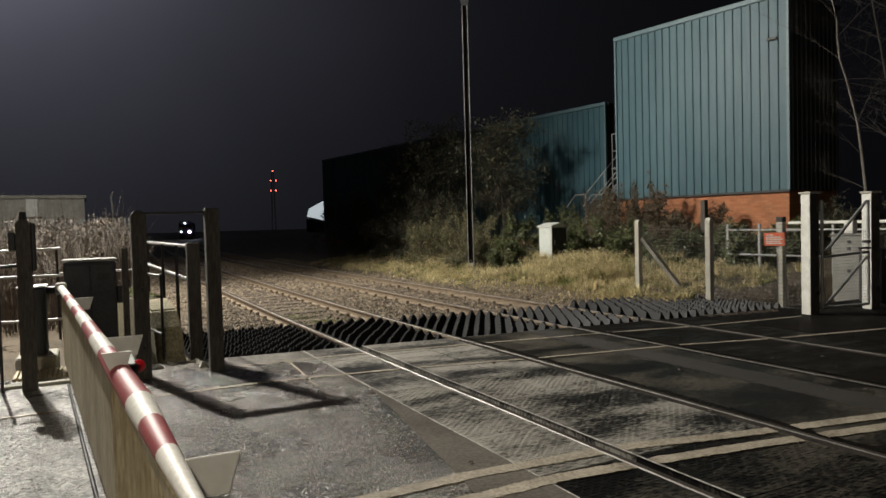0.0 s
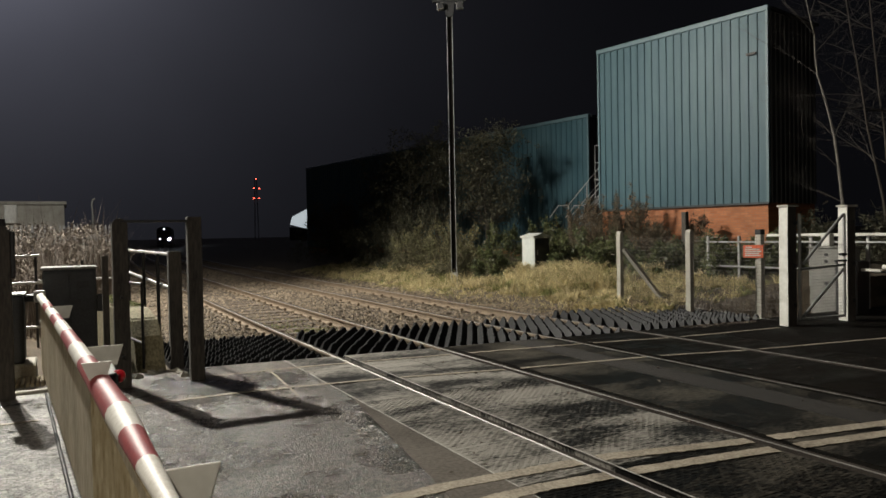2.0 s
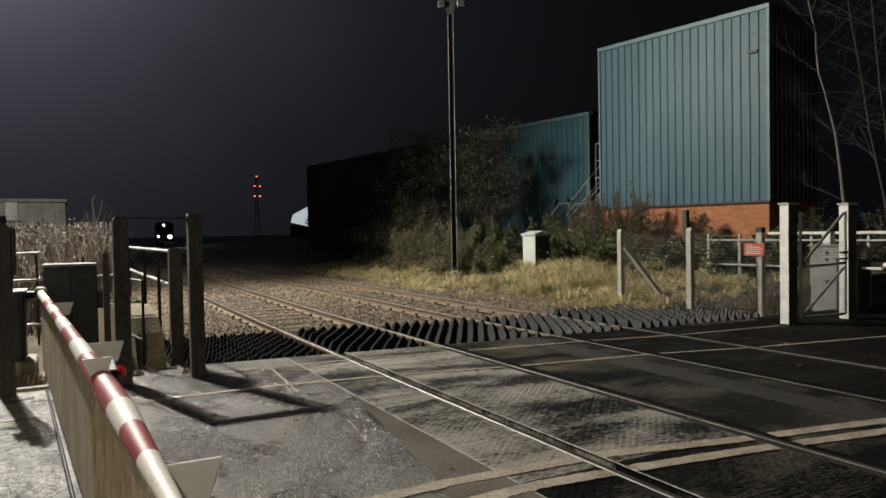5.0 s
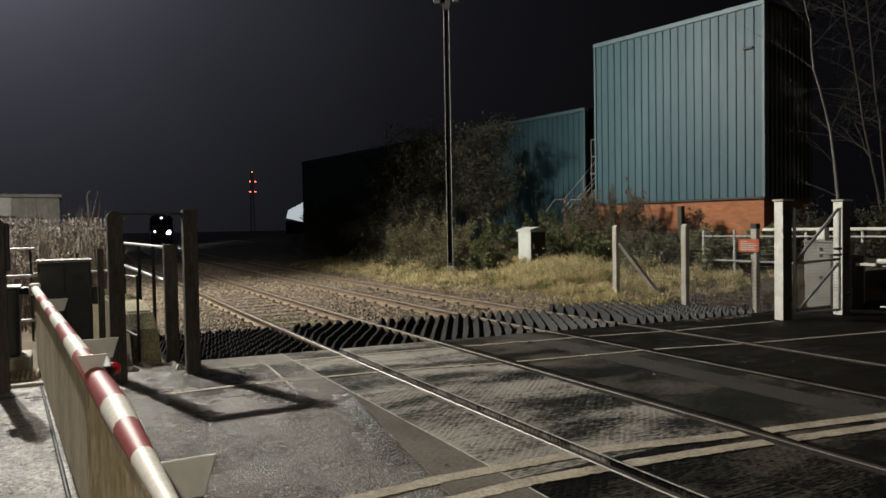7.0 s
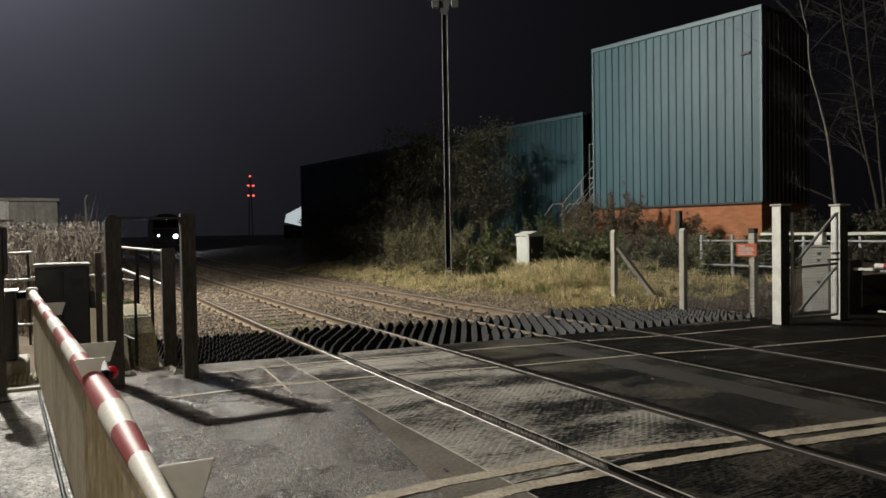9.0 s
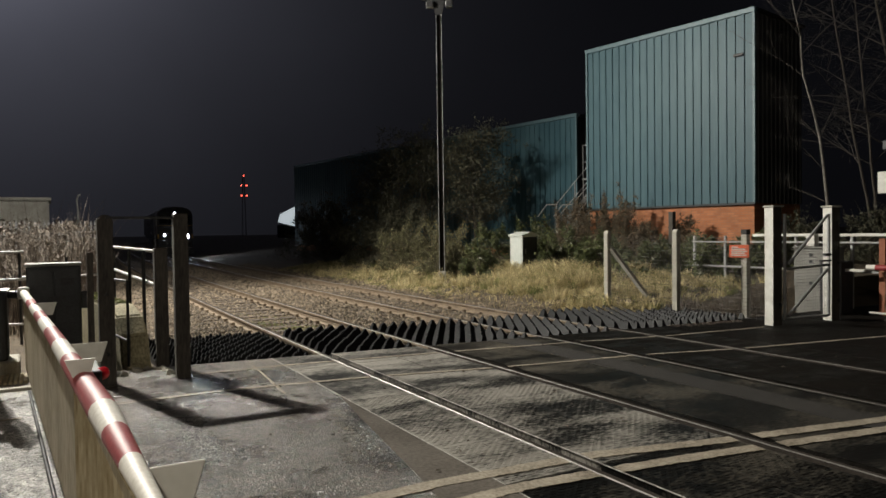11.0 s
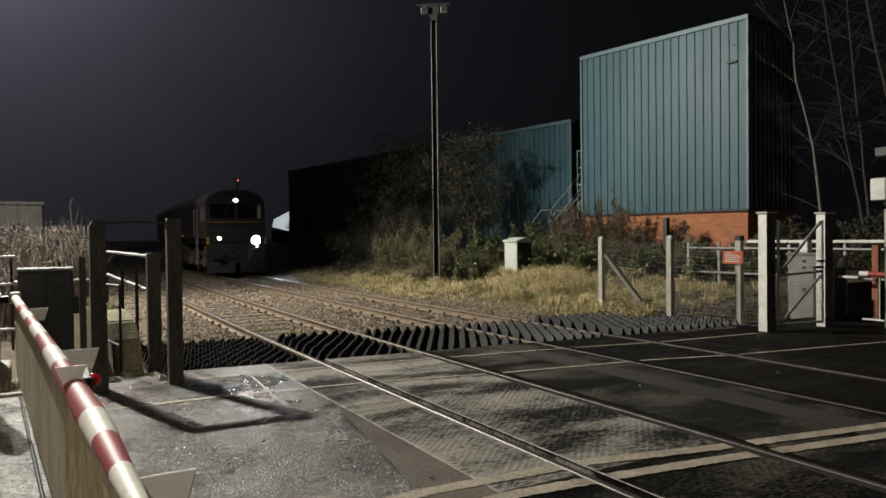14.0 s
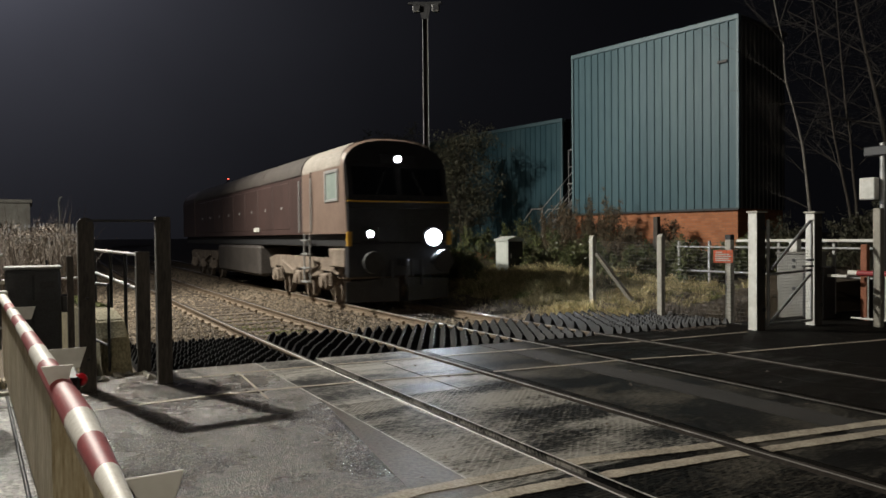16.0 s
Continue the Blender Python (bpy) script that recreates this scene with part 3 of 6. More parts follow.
def build_works(name, at, turn, length, depth, foot, sill, top, label, pitch=0.285):
    """A works building: brick plinth, profiled cladding, eaves and a shallow roof."""
    w = thing(name, label, "building", at=pose(at[0], at[1], 0, 0, 0, turn))
    part("plinth", boxes(((0.03, 0.03, foot), (length - 0.03, depth, sill)), bevel=0.01), BRICKWORK, w, "orange brick plinth wall")
    part("core", boxes(((0.04, 0.045, sill), (length - 0.04, depth, top - 0.02))), CLAD, w)
    front = part("cladding", cladding_mesh(length, top - sill, pitch), CLAD, w, "pale blue profiled steel cladding with vertical ribs")
    front.location = (0, 0.0, sill)
    # this wall faces away from the lamps; its shade is put into the colour
    side = part("cladding", cladding_mesh(depth, top - sill, pitch), GREYBOX, w, "profiled steel side cladding with its shade put into the colour")
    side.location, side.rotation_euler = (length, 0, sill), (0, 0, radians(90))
    part("eaves_trim", boxes(((-0.05, -0.07, top - 0.02), (length + 0.05, 0.12, top + 0.13)), bevel=0.015), CLAD_TRIM, w, "pale blue eaves trim")
    part("sill_trim", boxes(((-0.03, -0.06, sill - 0.05), (length + 0.03, 0.04, sill + 0.02)), bevel=0.008), BLACKSTEEL, w, "dark drip trim under the cladding")
    for x in (0.0, length):
        part("corner_trim", boxes(((x - 0.04, -0.055, sill), (x + 0.04, 0.05, top)), bevel=0.008), CLAD_TRIM, w)
    part("roof", boxes(((-0.1, 0.1, top + 0.02), (length + 0.1, depth + 0.1, top + 0.10))), GREYBOX, w)
    return w


TURN = -79.8
works = build_works("works_building", (13.85, 11.29), TURN, 6.16, 3.0, 0.2, 2.36, 7.95, "tall pale blue clad works building on an orange brick plinth")
build_works("works_building", (12.0, 40.0), -81.5, 26.0, 9.0, 0.2, 0.9, 6.3, "long lower pale blue clad works building beyond the stair", 0.30)
part("bracket", boxes(((5.55, -0.09, 6.72), (5.85, -0.03, 6.80)), bevel=0.01), BLACKSTEEL, works, "small dark bracket")


# ---------------------------------------------------------------- barrier
def on_boom(y, dx=0.0, z=0.95):
    return Vector((-3.376 - 0.0664 * y - 0.004 * max(0.0, -2.5 - y) - 0.02 * max(0.0, -5.3 - y) + dx, y, z))


def build_barrier():
    b = thing("barrier", "red and white lowered level crossing barrier with a cream skirt", "barrier")
    axis = (on_boom(-7.0) - on_boom(1.7)).normalized()
    bands = (1.6, 0.1, -0.5, -1.28, -1.9, -2.65, -3.42, -4.08, -5.42, -5.78, -6.15, -6.65, -7.15, -7.65)
    thick = lambda y: max(0.022, 0.046 + 0.0026 * min(3.9, max(0.0, -1.5 - y)) - 0.026 * max(0.0, -5.42 - y))
    for i, (a, c) in enumerate(zip(bands, bands[1:])):
        red = i % 2 == 1
        bm = bmesh.new()
        r1, r2 = thick(a), thick(c)
        rod(bm, on_boom(a, 0, 0.945), on_boom(c, 0, 0.945) + axis * 0.002, r1, r2, 14)
        part("band", bm, RED if red else BOOMWHITE, b, ("red" if red else "white") + " band of the boom", True)
    # skirt: cream sheet on the outer face with pale bars hanging in it
    bm = bmesh.new()
    def sheet(ya, yb, z0, z1, dx, th):
        p = [on_boom(ya, dx, 0), on_boom(yb, dx, 0), on_boom(yb, dx + th, 0), on_boom(ya, dx + th, 0)]
        lo = [bm.verts.new((v.x, v.y, z0)) for v in p]
        hi = [bm.verts.new((v.x, v.y, z1)) for v in p]
        for i in range(4):
            bm.faces.new((lo[i], lo[(i + 1) % 4], hi[(i + 1) % 4], hi[i]))
        bm.faces.new(hi)
        bm.faces.new(lo[::-1])
        bmesh.ops.recalc_face_normals(bm, faces=bm.faces[:])
    sheet(1.45, -4.35, 0.06, 0.905, -0.012, 0.012)
    part("skirt", bm, CREAM, b, "dirty cream skirt panel")
    y = -4.45
    while y > -7.0:
        bm = bmesh.new()
        rod(bm, on_boom(y, -0.005, 0.06), on_boom(y, -0.005, 0.91), 0.011, sides=6)
        part("skirt_bar", bm, CREAM, b)
        y -= 0.105
    bm = bmesh.new()
    sheet(-4.35, -7.0, 0.05, 0.085, -0.02, 0.03)
    part("bottom_rail", bm, CREAM, b)
    bm = bmesh.new()
    sheet(-4.35, -7.0, 0.86, 0.905, -0.02, 0.03)
    part("top_rail", bm, CREAM, b)
    for y0, dx, dz in ((-0.66, 0.0, 0.045), (-3.75, 0.042, 0.04), (-6.28, 0.0, 0.006)):
        bm = bmesh.new()
        prism(bm, ((0.004, -0.115), (0.148, -0.115), (0.186, 0.006), (-0.012, 0.006)), 0.012, Matrix.Translation(on_boom(y0, dx, 0.95 + dz)))
        bmesh.ops.bevel(bm, geom=bm.edges[:], offset=0.003, segments=1, affect="EDGES")
        part("lamp_hood", bm, WHITE, b, "white tapered lamp hood plate")
    bm = bmesh.new()
    prism(bm, ((-0.050, 0.024), (0.022, 0.024), (0.047, 0.108), (-0.083, 0.108)), 0.012, Matrix.Translation(on_boom(-4.76)))
    part("lamp_hood", bm, WHITE, b, "white tapered lamp hood plate")
    bm = bmesh.new()
    c = on_boom(-4.5, 0.045, 0.93)
    box(bm, c - Vector((0.05, 0.17, 0.05)), c + Vector((0.05, 0.17, 0.05)), 0.01)
    part("lamp_body", bm, BLACKSTEEL, b)
    bm = bmesh.new()
    bmesh.ops.create_uvsphere(bm, u_segments=12, v_segments=8, radius=0.034, matrix=Matrix.Translation(on_boom(-4.6, 0.095, 0.955)))
    part("lamp_lens", bm, LENSRED, b, "red boom lamp lens", True)
    bm = bmesh.new()
    c = on_boom(1.72)
    box(bm, c - Vector((0.065, 0.10, 0.075)), c + Vector((0.065, 0.10, 0.065)), 0.02)
    part("boom_socket", bm, WHITE, b, "white socket of the boom")


def build_edging():
    """A dark rubber edging strip on the ground along the skirt's outer side."""
    bm = bmesh.new()
    rod(bm, on_boom(0.2, -0.03, 0.004), on_boom(-7.4, -0.03, 0.004), 0.014, sides=8)
    tagged(part("edging", bm, GUARD, None, smooth=True), "dark rubber edging strip along the barrier's foot", "kerb", kind="structure")


build_edging()
LENSRED = surface("red_lens", (0.45, 0.01, 0.02), (0.6, 0.02, 0.03), 0.15, coarse=6, fine=30, bump=0, coat=0.6)
build_barrier()


# ---------------------------------------------------------------- gateposts, railings and cabinets by the boom
def gatepost(at, width, depth, height, material, label, cap="round"):
    p = thing("post", label, "post", "timber posts by the line", at=pose(*at))
    bm = bmesh.new()
    h = height
    if cap == "round":
        out = [(-width / 2, -0.3), (width / 2, -0.3), (width / 2, h - 0.06), (width * 0.3, h - 0.015), (0, h), (-width * 0.3, h - 0.015), (-width / 2, h - 0.06)]
    else:
        out = [(-width / 2, -0.3), (width / 2, -0.3), (width / 2, h), (-width / 2, h)]
    prism(bm, out, depth, Matrix.Translation((0, -depth / 2, 0)))
    bmesh.ops.bevel(bm, geom=[e for e in bm.edges], offset=0.008, segments=1, affect="EDGES")
    part("shaft", bm, material, p)
    return p


P1 = gatepost((-1.885, 0.10, 0), 0.155, 0.15, 1.88, WOOD_AND_SHADE, "dark weathered gatepost beside the crossing", "flat")
P2 = gatepost((-2.665, 0.12, 0), 0.16, 0.15, 1.87, WOOD_AND_SHADE, "dark weathered round-topped gatepost", "round")
P3 = gatepost((-3.77, 0.16, 0), 0.14, 0.14, 1.80, WOOD_AND_SHADE, "dark weathered post with a cap outside the boom", "round")
for z in (1.0, 0.35):
    bm = bmesh.new()
    rod(bm, (0.0, -0.08, z), (0.0, -0.14, z), 0.018, sides=6)
    part("bolt", bm, BLACKSTEEL, P2)
bm = bmesh.new()
rod(bm, (0, 0, 1.78), (0, 0, 1.87), 0.04, 0.03)
part("finial", bm, BLACKSTEEL, P3)
bm = bmesh.new()
box(bm, (-0.14, -0.03, 1.46), (-0.07, 0.03, 1.66), 0.015)
rod(bm, (-0.25, 0.0, 1.30), (0.0, 0.0, 1.32), 0.018)
rod(bm, (-0.25, 0.0, -0.2), (-0.25, 0.0, 1.30), 0.016)
box(bm, (0.065, -0.04, 1.25), (0.11, 0.04, 1.75), 0.012)
part("fitting", bm, BLACKSTEEL, P3)

wire = thing("span_wire", "flat dark steel bar across the tops of two gateposts", "bar")
bm = bmesh.new()
box(bm, (-2.66, 0.03, 1.822), (-1.89, 0.19, 1.846), 0.004)
part("bar", bm, BLACKSTEEL, wire)


def build_panel_post():
    p = thing("post", "narrow dark timber post by the walkway", "post", "timber posts by the line")
    part("shaft", boxes(((-2.07, 0.86, -0.3), (-1.92, 0.95, 1.48)), bevel=0.01), WOOD_AND_SHADE, p)
    part("edge_strip", boxes(((-2.085, 0.85, 0.3), (-2.072, 0.90, 1.48)), bevel=0.003), GALV, p, "pale steel edge strip")
    q = thing("post", "narrow dark steel post behind the boom", "post", "timber posts by the line")
    part("shaft", boxes(((-2.83, 0.62, -0.3), (-2.76, 0.70, 1.45)), bevel=0.01), WOOD_AND_SHADE, q)


build_panel_post()


def build_railing(name, label, posts, rails, r=0.022):
    h = thing(name, label, "railing", "tubular railings")
    for a, b in posts:
        bm = bmesh.new()
        rod(bm, a, b, r, sides=8)
        part("upright", bm, BLACKSTEEL, h)
    for a, b in rails:
        bm = bmesh.new()
        rod(bm, a, b, r * 1.05, sides=8)
        part("rail", bm, GALV, h, "bright galvanised tube", True)
    return h


build_railing("walkway_railing", "galvanised tubular handrail along a walkway",
              [((-2.27, 4.4, -0.3), (-2.27, 4.4, 1.45)), ((-2.20, 2.6, -0.3), (-2.20, 2.6, 1.44)), ((-2.13, 1.5, -0.3), (-2.13, 1.5, 1.44))],
              [((-2.30, 4.6, 1.46), (-1.93, 0.95, 1.42)), ((-2.30, 4.6, 1.10), (-2.06, 1.05, 1.02))])
build_railing("walkway_railing", "short low handrail behind the gatepost",
              [((-2.38, 0.95, -0.3), (-2.38, 0.95, 1.10))],
              [((-2.62, 1.15, 1.12), (-2.38, 0.95, 1.08)), ((-2.60, 1.15, 0.46), (-2.40, 0.95, 0.36))], 0.016)
build_railing("walkway_railing", "galvanised tubular railing beyond the barrier machine",
              [((-4.6, 6.0, -0.4), (-4.6, 6.0, 1.36)), ((-4.15, 6.0, -0.4), (-4.15, 6.0, 1.37)), ((-3.66, 6.0, -0.4), (-3.66, 6.0, 1.38)), ((-5.4, 5.6, -0.4), (-5.4, 5.6, 1.33))],
              [((-5.9, 5.6, 1.34), (-3.6, 6.0, 1.38)), ((-5.9, 5.6, 0.92), (-3.5, 6.0, 0.90)), ((-5.9, 5.6, 0.18), (-3.5, 6.0, 0.11))])
build_railing("walkway_railing", "galvanised tubular railing behind the dark cabinet",
              [((-2.95, 5.0, -0.4), (-2.95, 5.0, 1.30)), ((-2.6, 5.0, -0.4), (-2.6, 5.0, 1.30))],
              [((-3.6, 5.0, 0.98), (-2.45, 5.0, 0.98)), ((-3.6, 5.0, 0.30), (-2.45, 5.0, 0.30))], 0.018)


def build_culvert():
    c = thing("headwall", "mossy cream concrete headwall with a rounded coping", "concrete wall")
    bm = bmesh.new()
    out = [(-0.3, -0.3), (3.2, -0.3), (3.2, 0.72), (0.75, 0.72), (0.35, 0.62), (0.1, 0.40), (0.02, 0.1)]
    prism(bm, out, 0.34, Matrix.Translation((-2.12, 1.0, 0)) @ Matrix.Rotation(radians(97), 4, "Z"))
    bmesh.ops.bevel(bm, geom=bm.edges[:], offset=0.03, segments=2, affect="EDGES")
    part("wall", bm, MOSSY, c)
    # rubble of broken concrete at its foot
    rng = random.Random(3)
    for k in range(16):
        bm = bmesh.new()
        bmesh.ops.create_icosphere(bm, subdivisions=1, radius=1.0)
        for v in bm.verts:
            v.co *= rng.uniform(0.7, 1.1)
        s = rng.uniform(0.03, 0.10)
        bmesh.ops.scale(bm, vec=(s * 1.3, s, s * 0.6), verts=bm.verts)
        x, y = rng.uniform(-2.6, -1.95), rng.uniform(0.35, 0.95)
        ob = tagged(part("rubble", bm, CONCRETE, None), "broken piece of pale concrete at the headwall's foot", "rubble", "broken concrete pieces")
        ob.location, ob.rotation_euler = (x, y, -0.05 + s * 0.4), (rng.random(), rng.random(), rng.random() * 6)


build_culvert()
tagged(part("rubble_bed", boxes(((-2.75, 0.28, -0.30), (-1.75, 1.3, -0.06)), bevel=0.02), SOIL, None), "patch of soil and rubble behind the posts", "soil", kind="structure")


def build_dark_cabinet():
    c = thing("equipment_cabinet", "dark grey steel lineside cabinet with a worn grey lid", "cabinet", "lineside cabinets")
    part("body", boxes(((-3.46, 1.78, -0.3), (-2.85, 2.35, 1.26)), bevel=0.012), GREYBOX, c)
    part("lid", boxes(((-3.48, 1.75, 1.262), (-2.83, 2.38, 1.295)), bevel=0.010), MIDGREY, c, "grey worn lid")
    for x in (-3.44, -3.15):
        d = part("door", boxes(((x, 1.765, 0.02), (x + 0.275, 1.778, 1.23)), bevel=0.006), GREYBOX, c)
    part("handle", boxes(((-3.19, 1.735, 0.6), (-3.165, 1.766, 0.78)), bevel=0.005), BLACKSTEEL, d)
    part("plate", boxes(((-3.08, 1.757, 1.02), (-2.93, 1.764, 1.11)), bevel=0.002), BLACKSTEEL, c, "dull blank plate")
    part("plate", boxes(((-3.20, 1.757, 1.18), (-3.13, 1.764, 1.24)), bevel=0.002), BLACKSTEEL, c, "dull blank plate")
    part("plate", boxes(((-3.22, 1.757, 0.82), (-3.03, 1.764, 0.88)), bevel=0.002), BLACKSTEEL, c, "dull blank plate")
    part("hinge_box", boxes(((-2.848, 1.85, 0.70), (-2.72, 2.0, 0.92)), bevel=0.01), BLACKSTEEL, c)
    m = thing("barrier_machine", "dark steel barrier pivot machine on a plinth", "barrier machine")
    part("body", boxes(((-3.95, 1.5, 0.15), (-3.66, 1.95, 0.98)), bevel=0.02), GREYBOX, m)
    part("top_plate", boxes(((-3.97, 1.48, 0.982), (-3.64, 1.97, 1.0)), bevel=0.005), GALV, m)
    part("plinth", boxes(((-4.0, 1.4, -0.3), (-3.55, 2.05, 0.148)), bevel=0.02), CONCRETE, m)
    bm = bmesh.new()
    rod(bm, (-3.66, 1.72, 0.93), (-3.42, 1.72, 0.93), 0.05)
    part("pivot", bm, BLACKSTEEL, m)
    # low stepped tray and duct lids beside the machine
    t = thing("cable_trough", "dirty cream ribbed cable trough lids on the ground", "cable trough")
    for k in range(12):
        part("trough_lid", boxes(((-3.98 + k * 0.05, 0.72, -0.3), (-3.945 + k * 0.05, 1.25, 0.0 + 0.03)), bevel=0.005), CREAM, t)


build_dark_cabinet()
tagged(part("kerb", boxes(((-4.6, 0.28, -0.25), (-3.3, 0.40, 0.03)), bevel=0.015), CONCRETE, None), "worn concrete edging at the pavement's end", "kerb", kind="structure")
build_marking("line_6", [(-6.0, -1.1), (-3.42, -1.05)], 0.06, "worn off-white line on the pavement outside the boom", 0.002)


# ---------------------------------------------------------------- hut, palisade and dry weeds beyond
def build_hut():
    h = thing("lineside_hut", "pale rendered flat-roofed lineside building", "building")
    part("wall", boxes(((-8.2, 30.0, -0.5), (-3.15, 34.0, 3.36)), bevel=0.02), CONCRETE, h)
    part("roof", boxes(((-8.3, 29.9, 3.362), (-3.05, 34.1, 3.52)), bevel=0.02), CONCRETE, h)
    part("vent_box", boxes(((-5.6, 29.8, 2.5), (-5.1, 29.998, 3.35)), bevel=0.02), WHITE, h, "white box fixed to the wall")
    part("door", boxes(((-5.6, 29.95, -0.4), (-4.7, 29.998, 2.1)), bevel=0.01), GREYBOX, h)


build_hut()


def weed_spot(r):
    y = r.uniform(7, 21)
    return r.uniform(-6.5, -2.35 + (y - 5) * 0.04), y


def build_palisade():
    f = thing("palisade_fence", "pale steel palisade fence with pointed pales", "fence")
    bm = bmesh.new()
    prism(bm, ((-0.035, 0), (0.035, 0), (0.035, 2.25), (0.0, 2.36), (-0.035, 2.25)), 0.02)
    pale = mesh_of(bm, "pale")
    pale.materials.append(GALV)
    x = -8.0
    while x < -1.2:
        p = part("pale", pale, None, f)
        p.location, p.rotation_euler = (x, 22.0 + random.uniform(-0.01, 0.01), -0.1 + random.uniform(-0.02, 0.02)), (0, random.uniform(-0.02, 0.02), 0)
        x += 0.155
    for z in (0.5, 1.8):
        part("fence_rail", boxes(((-8.1, 22.03, z), (-1.1, 22.07, z + 0.05))), GALV, f)


build_palisade()


def blades(name, count, spot, height, width, lean, seed, material, label, category):
    """Many thin, bent blades or stalks as one object."""
    rng = np.random.default_rng(seed)
    verts, faces = [], []
    for k in range(count):
        x, y = spot(rng)
        z = ground_height(x, y) - 0.02
        h = height * rng.uniform(0.45, 1.15) * (0.6 + 0.75 * abs(math.sin(1.9 * x + 1.3 * y) * math.cos(1.1 * x - 1.7 * y)))
        a, l = rng.uniform(0, 6.283), lean * rng.uniform(0.2, 1.2) * h
        w = width * rng.uniform(0.7, 1.3)
        b = a + 1.3
        dx, dy, wx, wy = math.cos(a) * l, math.sin(a) * l, math.cos(b) * w, math.sin(b) * w
        o = len(verts)
        verts += [(x - wx, y - wy, z), (x + wx, y + wy, z), (x + dx * 0.35 + wx * 0.8, y + dy * 0.35 + wy * 0.8, z + h * 0.6), (x + dx * 0.35 - wx * 0.8, y + dy * 0.35 - wy * 0.8, z + h * 0.6), (x + dx, y + dy, z + h * rng.uniform(0.75, 1.0))]
        faces += [(o, o + 1, o + 2, o + 3), (o + 3, o + 2, o + 4)]
    return tagged(part(name, arrays(name, verts, faces), material, None), label, category, kind="stuff")


DRYWEED = island_tint(surface("dry_weed", (0.085, 0.068, 0.054), (0.20, 0.165, 0.135), 0.85, coarse=3, fine=20, bump=0), 0.35)
DRYGRASS = island_tint(surface("dry_grass", (0.25, 0.20, 0.095), (0.66, 0.555, 0.30), 0.75, coarse=1.2, fine=9, bump=0), 0.5)
GREENGRASS = island_tint(surface("green_grass", (0.09, 0.11, 0.03), (0.24, 0.25, 0.075), 0.75, coarse=1.2, fine=9, bump=0), 0.4)
blades("dry_weeds", 3500, lambda r: weed_spot(r), 2.2, 0.006, 0.5, 6, DRYWEED, "dry brown seed heads and dead leaves beyond the railings", "weeds")
blades("dry_weeds", 7500, lambda r: weed_spot(r), 2.05, 0.006, 0.25, 5, DRYWEED, "tall dry brown weed stalks beyond the railings", "weeds")


def tussocks(name, count, per, spot, height, seed, material, label, spread=1.0):
    """Grass in tussocks: blades that rise from one root and arch over to all sides, most of them one way."""
    rng = np.random.default_rng(seed)
    verts, faces = [], []
    for k in range(count):
        cx, cy, tall = spot(rng)
        size = height * tall * rng.uniform(0.6, 1.4)
        combed, comb = rng.uniform(0, 6.283), rng.uniform(0.1, 0.5)
        for n in range(int(per * rng.uniform(0.6, 1.3))):
            a, r = rng.uniform(0, 6.283), abs(rng.normal(0, 0.075)) * spread
            x, y = cx + math.cos(a) * r, cy + math.sin(a) * r
            z = ground_height(x, y) - 0.02
            h = size * rng.uniform(0.4, 1.1)
            out = h * rng.uniform(0.15, 0.95)
            dx, dy = math.cos(a) * out + math.cos(combed) * comb * h, math.sin(a) * out + math.sin(combed) * comb * h
            w = rng.uniform(0.003, 0.0065)
            b = rng.uniform(0, 6.283)
            wx, wy = math.cos(b) * w, math.sin(b) * w
            o = len(verts)
            verts += [(x - wx, y - wy, z), (x + wx, y + wy, z), (x + dx * 0.28 + wx, y + dy * 0.28 + wy, z + h * 0.62), (x + dx * 0.28 - wx, y + dy * 0.28 - wy, z + h * 0.62),
                      (x + dx * 0.7 + wx * 0.7, y + dy * 0.7 + wy * 0.7, z + h * 0.88), (x + dx * 0.7 - wx * 0.7, y + dy * 0.7 - wy * 0.7, z + h * 0.88), (x + dx, y + dy, z + h * rng.uniform(0.7, 0.95))]
            faces += [(o, o + 1, o + 2, o + 3), (o + 3, o + 2, o + 4, o + 5), (o + 5, o + 4, o + 6)]
    return tagged(part(name, arrays(name, verts, faces), material, None), label, "grass", kind="stuff")


def bank_root(r):
    """Where tussocks stand: thick in the middle of the bank, low and thin by the ballast and the fence."""
    while True:
        y = 1.6 + 24 * r.random() ** 1.5
        x = 6.1 + 4.6 * r.random() ** 1.15
        patch = noise.noise((x * 0.55, y * 0.35, 5.0))
        if r.random() > 0.62 + patch * 1.1:
            continue
        if y < 5.0 and x > 7.2:
            if y < 2.6 and r.random() < 0.75 or y < 3.9 and x < 8.0:
                continue
            return x + bend(y), y, 0.55
        tall = (0.55 + 0.5 * smooth01(6.3, 8.2, x) + 0.5 * patch) * (1 - 0.35 * smooth01(13, 22, y))
        return x + bend(y), y, max(0.3, tall)


tussocks("bank_grass", 1250, 44, bank_root, 0.33, 7, DRYGRASS, "long dry yellow grass in arching tussocks on the railway bank")
tussocks("bank_grass", 420, 34, bank_root, 0.27, 8, GREENGRASS, "green grass among the dry grass of the bank", 1.3)
blades("bank_grass", 12000, lambda r: (5.75 + 4.0 * r.random() ** 0.9 + bend(3), 3.3 + 20 * r.random() ** 1.5), 0.13, 0.006, 1.0, 12, DRYGRASS, "short dry grass and litter at the bank's foot", "grass")
blades("moss_grass", 5000, lambda r: (0.75 + r.normal(0, 0.26), 5.0 + r.normal(0, 1.0)), 0.06, 0.006, 0.8, 9, GREENGRASS, "low green growth between the rails", "grass")
